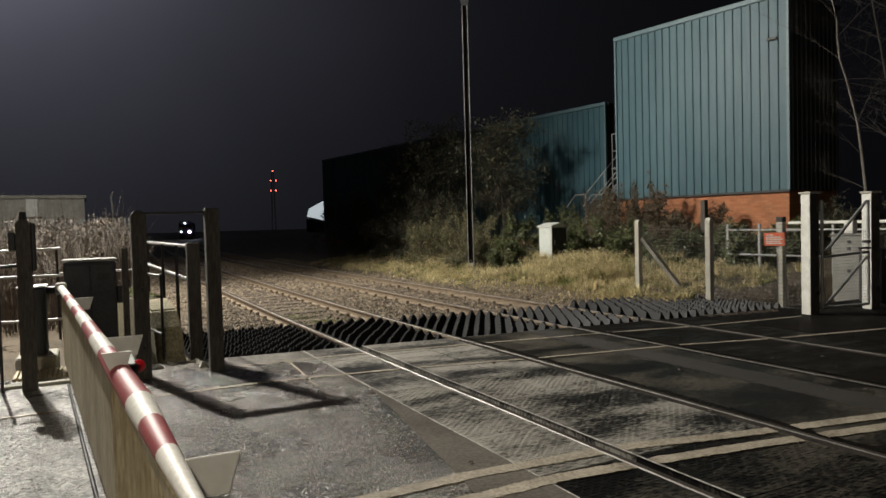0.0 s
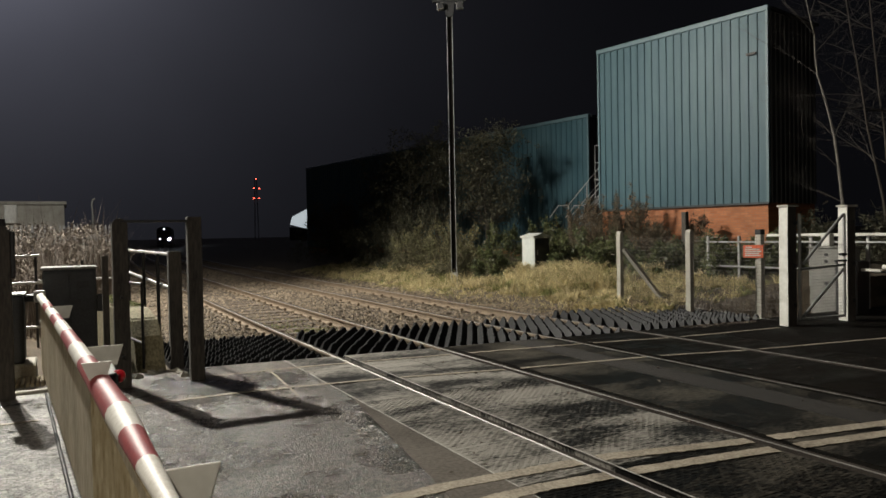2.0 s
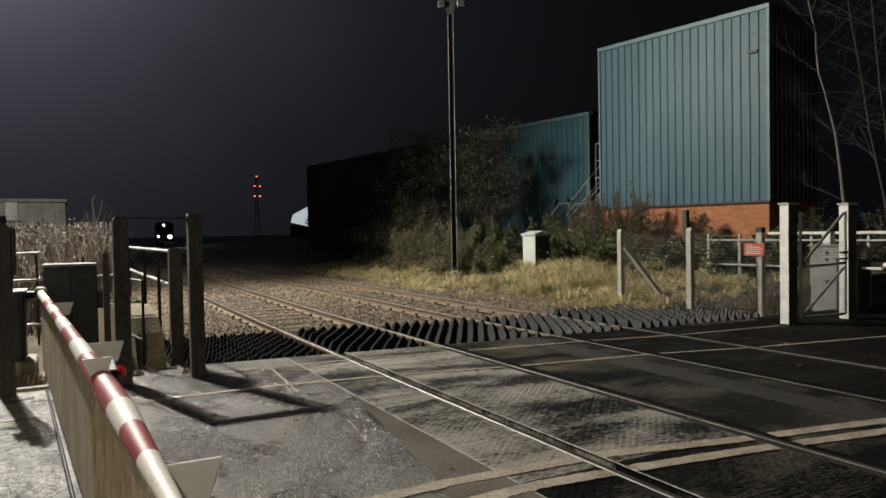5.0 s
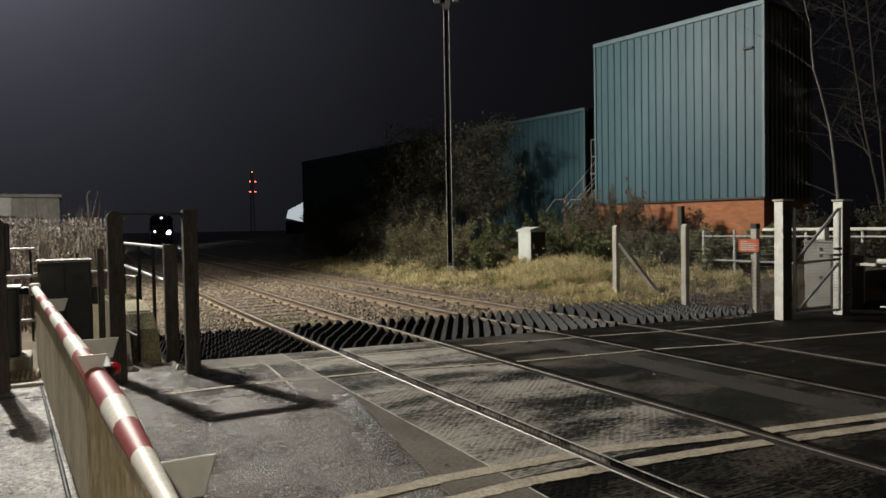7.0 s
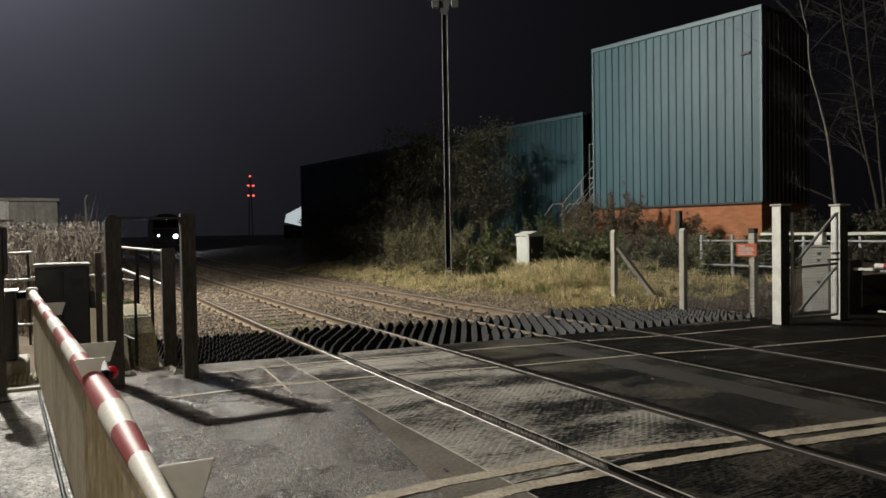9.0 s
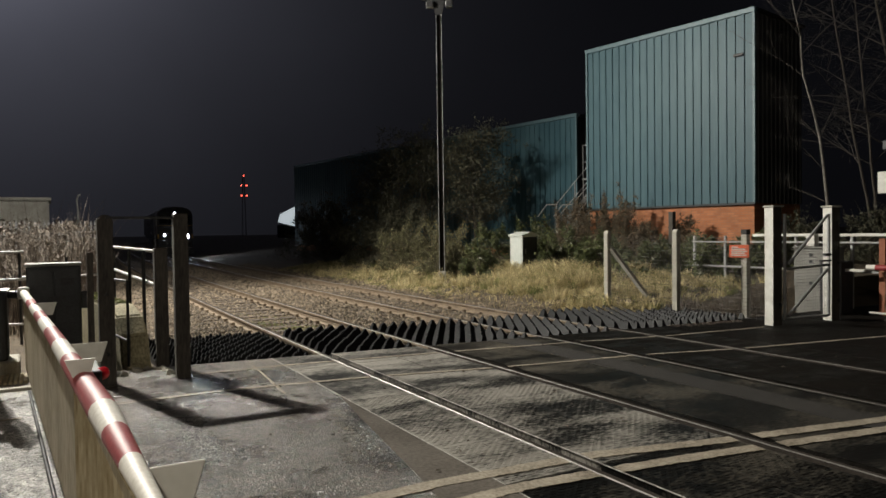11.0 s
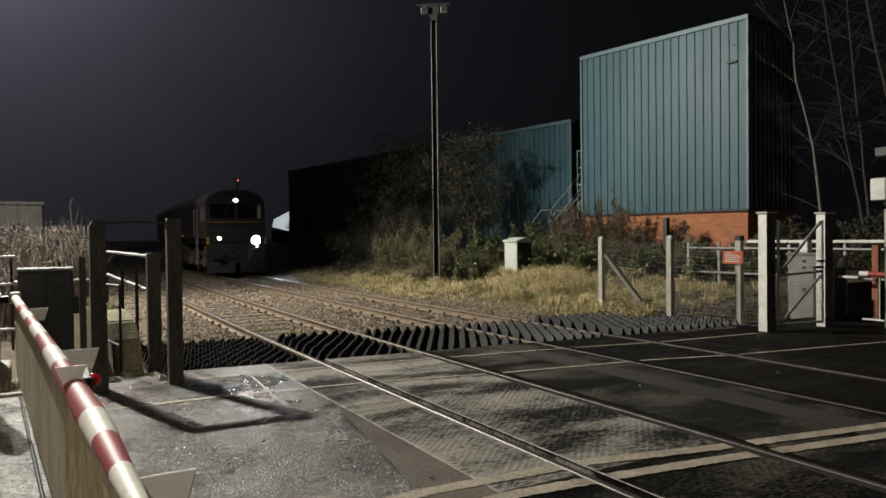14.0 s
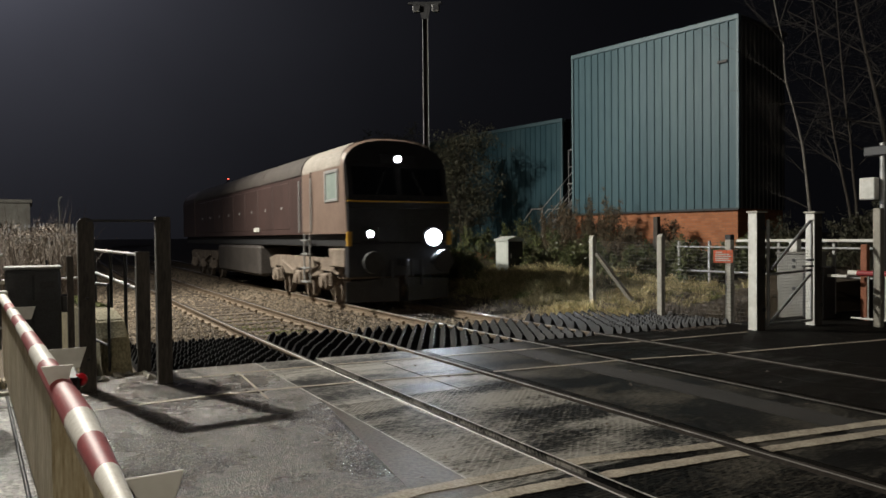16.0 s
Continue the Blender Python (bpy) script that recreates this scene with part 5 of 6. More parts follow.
def build_gate():
    g = thing("pedestrian_gate", "white steel-framed wire gate with diagonal braces", "gate")
    for x, y, w in ((7.33, -0.86, 0.20), (8.72, -0.99, 0.20)):
        p = thing("gatepost", "white gatepost with its shaded faces coloured dark and a cap", "gatepost", "white gateposts", at=pose(x, y, 0, 0, 0, -6))
        # shaft coloured dark for the shaded faces; a white board makes the lit one
        part("shaft", boxes(((-0.094, -0.09, -0.3), (0.10, 0.09, 1.96)), bevel=0.01), WOOD_AND_SHADE, p)
        part("lit_face", boxes(((-0.104, -0.088, 0.0), (-0.095, 0.088, 1.955)), bevel=0.003), WHITE, p, "white board for the lit face")
        part("cap", boxes(((-0.125, -0.115, 1.962), (0.125, 0.115, 1.995)), bevel=0.006), CONCRETE, p)
        for z in (0.35, 1.0, 1.7):
            part("hinge", boxes(((0.02, -0.125, z - 0.03), (0.07, -0.092, z + 0.03)), bevel=0.004), BLACKSTEEL, p)
    a, b = Vector((7.50, -0.95, 0)), Vector((8.55, -1.05, 0))
    at = lambda u, z: a.lerp(b, u) + Vector((0, 0, z))
    for n, q0, q1, r in (("stile", at(0, 0.1), at(0, 1.85), 0.026), ("stile", at(1, 0.1), at(1, 1.85), 0.026), ("bottom_rail", at(0, 0.1), at(1, 0.1), 0.024),
                         ("middle_rail", at(0, 0.93), at(1, 0.97), 0.022), ("brace", at(0.08, 1.02), at(0.97, 1.83), 0.024), ("brace", at(0.08, 0.15), at(0.97, 0.9), 0.024)):
        bm = bmesh.new()
        rod(bm, q0, q1, r, sides=8)
        part(n, bm, GALV, g, smooth=True)
    bm = bmesh.new()
    c = at(0.92, 1.05)
    box(bm, c - Vector((0.10, 0.05, 0.09)), c + Vector((0.06, 0.02, -0.06)), 0.006)
    box(bm, c - Vector((0.16, 0.05, 0.02)), c + Vector((0.10, 0.02, 0.01)), 0.006)
    box(bm, c - Vector((0.04, 0.05, -0.08)), c + Vector((0.10, 0.02, 0.12)), 0.006)
    part("latch", bm, BLACKSTEEL, g, "dark sliding latch")
    bm = bmesh.new()
    for k in range(24):
        q = at((k + 0.5) / 24, 0)
        rod(bm, q + Vector((0, 0, 0.1)), q + Vector((0, 0, 1.35)), 0.002, sides=3)
    for k in range(24):
        z = 0.12 + k * 0.052
        rod(bm, at(0, z), at(1, z), 0.002, sides=3)
    ob = part("mesh", bm, WIRE, g)
    ob["kind"] = "stuff"


build_gate()


def build_beyond_gate():
    c = thing("equipment_cabinet", "weathered grey steel equipment cabinet behind the gate", "cabinet", "lineside cabinets")
    part("body", boxes(((9.9, -0.14, -0.3), (10.5, 0.52, 1.20)), bevel=0.012), MIDGREY, c)
    part("lid", boxes(((9.87, -0.17, 1.202), (10.53, 0.55, 1.24)), bevel=0.01), MIDGREY, c)
    for k, z in enumerate((1.08, 0.52, 0.95)):
        part("lock", boxes(((9.885, 0.13, z - 0.03), (9.898, 0.20, z + 0.03)), bevel=0.004), BLACKSTEEL, c)
    part("lamp_box", boxes(((10.0, 0.16, 1.242), (10.15, 0.34, 1.50)), bevel=0.01), WHITE, c, "white box on the lid")
    f = thing("rail_fence", "white tubular rail fence behind the gate", "fence")
    for lo, hi, mt in (((10.57, -1.1, 1.43), (10.63, 2.0, 1.49), WHITE), ((10.57, -1.1, 1.29), (10.62, 3.7, 1.33), GALV), ((10.57, -1.1, 0.72), (10.62, 3.7, 0.76), GALV)):
        part("rail", boxes((lo, hi), bevel=0.01), mt, f)
    for y in (-1.0, -0.2, 1.0, 2.8, 3.7):
        part("post", boxes(((10.635, y - 0.03, -0.3), (10.69, y + 0.03, 1.45)), bevel=0.008), GALV, f)
    # the opposite barrier, lowered across the road
    b = thing("barrier", "red and white lowered barrier on the opposite side of the line", "barrier")
    y, k = -1.0, 1
    while y > -8.0:
        bm = bmesh.new()
        rod(bm, (9.75 - 0.02 * y, y, 0.88), (9.75 - 0.02 * (y - 0.58), y - (0.58 if k > 1 else 0.16) - 0.001, 0.88), 0.05, sides=12)
        part("band", bm, RED if k % 2 == 0 else BOOMWHITE, b, smooth=True)
        y -= 0.58 if k > 1 else 0.16
        k += 1
    y = -1.35
    while y > -8:
        bm = bmesh.new()
        rod(bm, (9.77, y, 0.08), (9.77, y, 0.84), 0.012, sides=6)
        part("skirt_bar", bm, WHITE, b)
        y -= 0.15
    part("bottom_rail", boxes(((9.745, -8.0, 0.05), (9.795, -1.05, 0.08)), bevel=0.005), WHITE, b)
    part("arm_bracket", boxes(((9.73, -0.98, 0.79), (9.79, -0.55, 0.84)), bevel=0.008), WHITE, b)
    part("machine_body", boxes(((9.6, -0.62, -0.3), (10.0, -0.2, 0.98)), bevel=0.02), BLACKSTEEL, b, "dark barrier machine")
    o = thing("marker_post", "rust-orange steel marker post", "post")
    part("shaft", boxes(((10.0, -1.20, -0.3), (10.1, -1.08, 1.40)), bevel=0.01), surface("rust_orange", (0.20, 0.07, 0.035), (0.34, 0.13, 0.07), 0.8, coarse=5, fine=40, bump=0.2), o)
    w = thing("fence_post", "tall pale post by the opposite barrier", "fence post")
    part("shaft", boxes(((9.28, -1.82, -0.2), (9.40, -1.69, 2.03)), bevel=0.012), CONCRETE, w)
    s = thing("road_signal", "crossing road signal on a grey mast with white boxes", "signal")
    bm = bmesh.new()
    rod(bm, (10.3, -1.33, -0.3), (10.3, -1.33, 3.25), 0.06, sides=12)
    part("mast", bm, GALV, s, smooth=True)
    part("crossarm", boxes(((10.2, -2.9, 3.02), (10.4, -1.02, 3.20)), bevel=0.02), GREYBOX, s)
    part("signal_box", boxes(((10.06, -1.30, 2.22), (10.22, -1.02, 2.62)), bevel=0.015), WHITE, s, "white box")
    part("signal_box", boxes(((10.06, -1.92, 2.27), (10.22, -1.52, 2.80)), bevel=0.015), WHITE, s, "white box")
    bm = bmesh.new()
    rod(bm, (10.2, -1.6, 2.66), (10.2, -1.75, 2.60), 0.015, sides=6)
    rod(bm, (10.2, -1.45, 2.66), (10.2, -1.6, 2.66), 0.015, sides=6)
    part("conduit", bm, GALV, s)


build_beyond_gate()


def build_stair():
    """The steel stair in the gap between the works buildings."""
    s = thing("steel_stair", "galvanised steel stair with handrails between the works buildings", "stair")
    a, b = Vector((14.33, 11.75, 3.0)), Vector((14.0, 14.65, 0.62))

    def tube(name, p, q, r=0.022):
        bm = bmesh.new()
        rod(bm, p, q, r, sides=6)
        part(name, bm, GALV, s)

    for off in (0.0, 0.8):
        o = Vector((off, 0.0, 0))
        bm = bmesh.new()
        rod(bm, a + o, b + o, 0.085, sides=4)
        part("stringer", bm, GALV, s)
        for dz in (1.08, 0.52):
            tube("handrail", a + o + Vector((0, 0, dz)), a.lerp(b, 0.6) + o + Vector((0, 0, dz)))
        q = a.lerp(b, 0.6) + o
        tube("handrail", q + Vector((0, 0, 1.08)), q + Vector((-0.07, 0.54, 1.08)))
        tube("handrail", q + Vector((-0.07, 0.54, 1.08)), q + Vector((-0.15, 1.0, 0.62)))
        for u in (0.26, 0.6, 0.92):
            q = a.lerp(b, u) + o
            tube("baluster", q, q + Vector((0, 0, 1.06 if u < 0.9 else 0.95)))
        # landing posts stand on the ground
        tube("landing_post", Vector((14.29, 12.08, 0.2)) + o, Vector((14.29, 12.08, 4.8)) + o, 0.028)
    for k in range(11):
        q = a.lerp(b, (k + 0.5) / 11)
        part("tread", boxes(((q.x, q.y - 0.12, q.z - 0.015), (q.x + 0.8, q.y + 0.12, q.z + 0.015))), GALV, s)
    part("landing", boxes(((14.25, 11.60, 3.50), (15.12, 12.12, 3.56)), bevel=0.01), GALV, s)
    for z in (4.16, 4.79):
        tube("landing_rail", (14.29, 12.08, z), (14.35, 11.6, z))


build_stair()
dp = thing("fence_post", "dark timber post against the brick wall", "post")
part("shaft", boxes(((13.3, 6.85, 0.0), (13.45, 7.02, 2.15)), bevel=0.015), WOOD_AND_SHADE, dp)


# ---------------------------------------------------------------- far distance
def build_far():
    m = thing("lattice_mast", "distant lattice mast with red warning lights", "mast", at=pose(68.5, 291.0, 0))
    for x in (-0.8, 0.8):
        for y in (-0.8, 0.8):
            bm = bmesh.new()
            rod(bm, (x, y, -1), (x * 0.4, y * 0.4, 26.5), 0.10, sides=4)
            part("leg", bm, BLACKSTEEL, m)
    red = glow("red_warning_light", (1.0, 0.10, 0.06), 5.0)
    for x, z in ((-0.1, 26.2), (-1.0, 22.2), (1.2, 22.2), (-1.0, 18.0), (1.1, 18.0)):
        bm = bmesh.new()
        box(bm, (x - 0.32, -1.0, z - 0.2), (x + 0.32, -0.8, z + 0.2), 0.08)
        part("red_light", bm, red, m, "glowing red light")
    lp = thing("street_lamp", "distant slender pale street lamp column with a bent arm", "street lamp", at=pose(-1.85, 33.5, -0.3))
    bm = bmesh.new()
    for (xa, za), (xb, zb) in (((0, 0), (0.03, 3.4)), ((0.03, 3.4), (-0.01, 3.85)), ((-0.01, 3.85), (0.05, 4.1)), ((0.05, 4.1), (0.16, 4.17))):
        rod(bm, (xa, 0, za), (xb, 0, zb), 0.04, sides=8)
    part("column", bm, WHITE, lp)
    h = thing("far_shed", "distant shed with a floodlit white gable", "building", at=pose(56.0, 186.0, 0, 0, 0, -17))
    part("wall", boxes(((-3.4, 0.0, -1.0), (3.2, 14, 4.2))), GREYBOX, h)
    bm = bmesh.new()
    prism(bm, ((-3.2, 5.0), (3.1, 3.4), (3.1, 9.8), (1.6, 9.4), (-2.6, 7.2)), 0.2, Matrix.Translation((0, -0.25, 0)))
    # no lamp here: the gable's floodlighting is put in as emission
    part("gable", bm, glow("glowing_gable_panel", (0.85, 0.95, 1.0), 0.5), h, "white panel that glows in place of floodlighting")


build_far()


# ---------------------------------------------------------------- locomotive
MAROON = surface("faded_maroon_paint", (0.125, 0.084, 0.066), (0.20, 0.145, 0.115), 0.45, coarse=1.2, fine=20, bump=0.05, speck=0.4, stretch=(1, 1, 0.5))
# shaded copies: the light fading behind the cab is put into these colours
SHADEDMAROON = surface("shaded_maroon_paint", (0.030, 0.018, 0.016), (0.058, 0.034, 0.030), 0.5, coarse=1.2, fine=20, bump=0.05, speck=0.4, stretch=(1, 1, 0.5))
SHADEDGRIME = surface("shaded_grimy_paint", (0.028, 0.023, 0.020), (0.075, 0.064, 0.056), 0.65, coarse=1.5, fine=20, bump=0.08)
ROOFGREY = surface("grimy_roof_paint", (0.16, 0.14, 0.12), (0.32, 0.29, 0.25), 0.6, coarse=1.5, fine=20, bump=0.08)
YELLOW = surface("warning_yellow_paint", (0.50, 0.27, 0.03), (0.66, 0.38, 0.05), 0.5, coarse=2, fine=25, bump=0.04)
UNDERFRAME = surface("brake_dust_underframe", (0.10, 0.075, 0.055), (0.26, 0.21, 0.165), 0.8, coarse=3, fine=30, bump=0.4)
BLACKPAINT = surface("black_front_paint", (0.012, 0.012, 0.014), (0.03, 0.03, 0.032), 0.45, coarse=3, fine=30, bump=0.05)
SCREEN = surface("dark_windscreen_glass", (0.006, 0.007, 0.008), (0.010, 0.011, 0.012), 0.08, coarse=2, fine=10, bump=0, coat=0.5)
HEADLIGHT = glow("headlight", (0.80, 0.89, 1.0), 420.0)
MARKER = glow("marker_light", (0.88, 0.93, 1.0), 60.0)
CABGLASS = surface("pale_cab_glass", (0.20, 0.24, 0.22), (0.28, 0.32, 0.29), 0.15, coarse=2, fine=10, bump=0, coat=0.4)


def section(half, foot, shoulder, top, n=7):
    """Half-round roofed cross-section, from the lower left round to the lower right."""
    pts = [(-half, foot), (-half, shoulder)]
    for k in range(1, n):
        a = math.pi / 2 * k / n
        pts.append((-half * math.cos(a) ** 0.8, shoulder + (top - shoulder) * math.sin(a) ** 0.9))
    pts.append((0, top))
    return pts + [(-x, z) for x, z in pts[-2::-1]]


def loft(rows):
    """Joins cross-sections, each a list of (x, z) at its own y, into a closed skin."""
    bm = bmesh.new()
    rings = []
    for pts, ys in rows:
        rings.append([bm.verts.new((x, ys(z) if callable(ys) else ys, z)) for x, z in pts])
    for a, b in zip(rings, rings[1:]):
        for i in range(len(a) - 1):
            bm.faces.new((a[i], a[i + 1], b[i + 1], b[i]))
        bm.faces.new((a[-1], a[0], b[0], b[-1]))
    bm.faces.new(rings[0])
    bm.faces.new(rings[-1][::-1])
    bmesh.ops.recalc_face_normals(bm, faces=bm.faces[:])
    return bm


def front_y(z):
    """How far the cab's front leans back above the waist."""
    return 0.0 if z < 2.42 else (z - 2.42) * 0.20


def build_locomotive():
    loco = thing("locomotive", "maroon diesel freight locomotive with lit headlights and grimy underframe", "locomotive")
    full = section(1.32, 1.70, 3.22, 3.90)
    nose = [(x * 0.985, z if z < 3.3 else z - 0.05) for x, z in full]
    # cab, body and rear cab as one shell
    cab = part("cab_shell", loft([(nose, lambda z: front_y(z) + 0.02), (full, lambda z: front_y(z) + 0.14), (full, 3.05)]), MAROON, loco, "maroon cab with a grimy roof and black front")
    cab.data.materials.append(BLACKPAINT)
    for p in cab.data.polygons:
        if p.normal.y < -0.6:
            p.material_index = 1
    body = section(1.30, 1.70, 3.20, 3.86)
    # body and rear cab take the darker copy, standing for the fading light
    part("body_shell", loft([(body, 3.05), (body, 18.2)]), SHADEDMAROON, loco, "faded maroon engine-room body side with shade put into its colour")
    part("rear_cab_shell", loft([(full, 18.2), (full, 21.1), (nose, 21.3)]), SHADEDMAROON, loco)
    # roof skin, a little proud of the shell: pale over the cab, shade painted into the rear panels
    roof = [(x * 1.004, z + 0.012) for x, z in full if z > 3.15]
    def skin(y0, y1, name, mt=ROOFGREY):
        bm = bmesh.new()
        a = [bm.verts.new((x, (y0(z) if callable(y0) else y0), z)) for x, z in roof]
        b = [bm.verts.new((x, y1, z)) for x, z in roof]
        for i in range(len(a) - 1):
            bm.faces.new((a[i], a[i + 1], b[i + 1], b[i]))
        r = bmesh.ops.extrude_face_region(bm, geom=bm.faces[:])
        bmesh.ops.translate(bm, vec=(0, 0, 0.012), verts=[v for v in r["geom"] if isinstance(v, bmesh.types.BMVert)])
        bmesh.ops.recalc_face_normals(bm, faces=bm.faces[:])
        part(name, bm, mt, loco, "dusty grey roof panel, the rear ones with shade in the colour", True)
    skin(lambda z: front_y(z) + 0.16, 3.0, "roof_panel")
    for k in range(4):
        skin(3.15 + 3.75 * k, 3.15 + 3.75 * (k + 1) - 0.06, "roof_panel", SHADEDGRIME)
    # front: waist band, windscreens, dark lower panel
    def plate(name, x0, x1, z0, z1, y, th, mt, label="", bevel=0.008, lean=False):
        bm = bmesh.new()
        box(bm, (x0, -th, z0), (x1, 0, z1), bevel)
        for v in bm.verts:
            v.co.y += y + (front_y(v.co.z) if lean else 0)
        return part(name, bm, mt, loco, label)
    plate("waist_band", -1.30, 1.30, 2.408, 2.432, 0.03, 0.062, YELLOW, "thin dull yellow waist line across the cab front")
    plate("upper_panel", -1.29, 1.29, 2.27, 2.40, 0.03, 0.055, BLACKPAINT, "dark band under the windscreens")
    plate("front_panel", -1.28, 1.28, 1.50, 2.265, 0.03, 0.05, BLACKPAINT, "near-black lower cab front")
    plate("corner_panel", -1.315, -1.21, 1.42, 1.74, 0.03, 0.075, YELLOW, "yellow corner of the cab front")
    plate("corner_panel", 1.21, 1.315, 1.42, 1.74, 0.03, 0.075, YELLOW, "yellow corner of the cab front")
    plate("windscreen_surround", -1.27, 1.27, 2.45, 3.27, 0.012, 0.02, BLACKPAINT, "black windscreen surround", lean=True)
    for s in (-1, 1):
        w = plate("windscreen", min(s * 0.06, s * 1.14), max(s * 0.06, s * 1.14), 2.56, 3.22, 0.02, 0.03, SCREEN, "dark windscreen", lean=True)
        bm = bmesh.new()
        rod(bm, (s * 0.6, front_y(2.6) - 0.05, 2.55), (s * 0.35, front_y(3.1) - 0.05, 3.1), 0.012, sides=5)
        part("wiper", bm, BLACKSTEEL, w)
    plate("headboard", -0.45, 0.45, 3.28, 3.50, 0.02, 0.06, BLACKPAINT, "dark panel that carries the upper light", lean=True)
    # lights
    def lamp(name, x, z, r, mt, label, y=0.0):
        bm = bmesh.new()
        rod(bm, (x, y + 0.02, z), (x, y - 0.06, z), r * 1.35, sides=20)
        h = part(name, bm, BLACKSTEEL, loco, label, False)
        bm = bmesh.new()
        rod(bm, (x, y - 0.055, z), (x, y - 0.075, z), r, r * 0.9, sides=20)
        part("lens", bm, mt, h, "glowing white lens")
    lamp("headlight", 0.82, 1.60, 0.19, HEADLIGHT, "bright white headlight", -0.03)
    lamp("marker_light", -0.78, 1.69, 0.075, MARKER, "white marker light", -0.03)
    lamp("upper_light", 0.0, 3.40, 0.075, MARKER, "white upper light", front_y(3.4) - 0.03)
    bm = bmesh.new()
    box(bm, (-1.0, -0.06, 1.52), (-0.55, -0.02, 1.86), 0.03)
    part("lamp_cluster", bm, BLACKSTEEL, loco)
    # buffer beam, buffers, coupling, plough
    part("buffer_beam", boxes(((-1.28, 0.0, 0.72), (1.28, 0.22, 1.49)), bevel=0.02), BLACKPAINT, loco, "dark buffer beam")
    for s in (-1, 1):
        bm = bmesh.new()
        rod(bm, (s * 0.87, 0.0, 1.06), (s * 0.87, -0.42, 1.06), 0.11, sides=12)
        rod(bm, (s * 0.87, -0.42, 1.06), (s * 0.87, -0.50, 1.06), 0.25, 0.24, sides=18)
        part("buffer", bm, BLACKSTEEL, loco)
    bm = bmesh.new()
    box(bm, (-0.05, -0.36, 0.95), (0.05, 0.0, 1.12), 0.02)
    rod(bm, (0, -0.32, 1.0), (0, -0.25, 0.55), 0.035, sides=6)
    part("coupling", bm, BLACKSTEEL, loco)
    for s in (-1, 1):
        bm = bmesh.new()
        prism(bm, ((0.08 * s, 0.16), (1.30 * s, 0.16), (1.30 * s, 0.62), (0.08 * s, 0.70)), 0.04, Matrix.Rotation(radians(s * 12), 4, "Z") @ Matrix.Translation((0, -0.18, 0)))
        part("snowplough", bm, BLACKSTEEL, loco)
        for x in (0.25, 0.5):
            bm = bmesh.new()
            rod(bm, (s * x, -0.06, 1.1), (s * x, -0.12, 0.5), 0.03, sides=6)
            part("hose", bm, BLACKSTEEL, loco)
    # cab sides: window, door, handrails, ladder
    for s in (-1, 1):
        X = s * 1.322
        bm = bmesh.new()
        for lo, hi in (((X - 0.03, 0.45, 2.50), (X + 0.03, 0.52, 3.15)), ((X - 0.03, 1.25, 2.50), (X + 0.03, 1.32, 3.15)), ((X - 0.03, 0.45, 3.10), (X + 0.03, 1.32, 3.17)), ((X - 0.03, 0.45, 2.44), (X + 0.03, 1.32, 2.50))):
            box(bm, lo, hi, 0.004)
        fr = part("window_frame", bm, GALV, loco, "bright cab window frame")
        part("pane", boxes(((X - 0.006, 0.52, 2.5), (X + 0.004, 1.25, 3.1)), bevel=0.002), CABGLASS, fr)
        d = part("cab_door", boxes(((X - 0.02, 2.35, 1.74), (X + 0.010, 3.02, 3.22)), bevel=0.01), MAROON, loco)
        part("door_gap", boxes(((X - 0.02, 2.98, 1.74), (X + 0.016, 3.04, 3.24))), BLACKSTEEL, d)
        part("door_gap", boxes(((X - 0.02, 2.33, 1.74), (X + 0.016, 2.37, 3.24))), BLACKSTEEL, d)
        for y in (2.22, 3.14):
            bm = bmesh.new()
            rod(bm, (X + s * 0.05, y, 1.75), (X + s * 0.05, y, 3.08), 0.026, sides=6)
            part("handrail", bm, GALV, loco, "bright grab rail")
        bm = bmesh.new()
        for z in (1.55, 1.2, 0.85, 0.5):
            box(bm, (X - 0.10, 2.48, z - 0.02), (X + 0.06, 2.92, z + 0.02), 0.006)
        for y in (2.48, 2.92):
            box(bm, (X - 0.02, y - 0.02, 0.48), (X + 0.02, y + 0.02, 1.72), 0.005)
        part("ladder", bm, GALV, loco, "steel cab steps")
        part("solebar", boxes(((s * 1.12 - 0.06, 0.2, 1.40), (s * 1.12 + 0.06, 21.1, 1.69)), bevel=0.02), BLACKSTEEL, loco)
        # body side doors and grilles
        for k in range(8):
            y = 4.2 + k * 1.65
            dd = part("body_door", boxes(((s * 1.30 - 0.012, y, 1.85), (s * 1.30 + 0.012, y + 1.45, 3.12)), bevel=0.012), SHADEDMAROON, loco)
            part("latch", boxes(((s * 1.316 - 0.01, y + 0.68, 2.4), (s * 1.316 + 0.01, y + 0.76, 2.48)), bevel=0.003), GALV, dd)
        for y in (7.3, 7.62):
            part("sill_bracket", boxes(((s * 1.33 - 0.02, y, 1.80), (s * 1.33 + 0.02, y + 0.24, 1.93)), bevel=0.008), WHITE, loco, "bright data panel")
        part("sand_box", boxes(((s * 1.05 - 0.16, 0.42, 0.92), (s * 1.05 + 0.16, 1.45, 1.36)), bevel=0.03), UNDERFRAME, loco)
        # dim underside light is put into the tank's colour
        tank = part("fuel_tank", boxes(((s * 0.75 - 0.52, 7.6, 0.42), (s * 0.75 + 0.52, 13.6, 1.38)), bevel=0.08), SHADEDGRIME, loco, "dusty fuel tank with shade put into its colour")
    # bogies
    wheels = []
    for y0 in (1.75, 15.2):
        bogie = part("bogie", boxes(((-1.0, y0 - 0.7, 0.62), (1.0, y0 + 5.2, 0.78)), bevel=0.03), UNDERFRAME, loco, "dusty three-axle bogie")
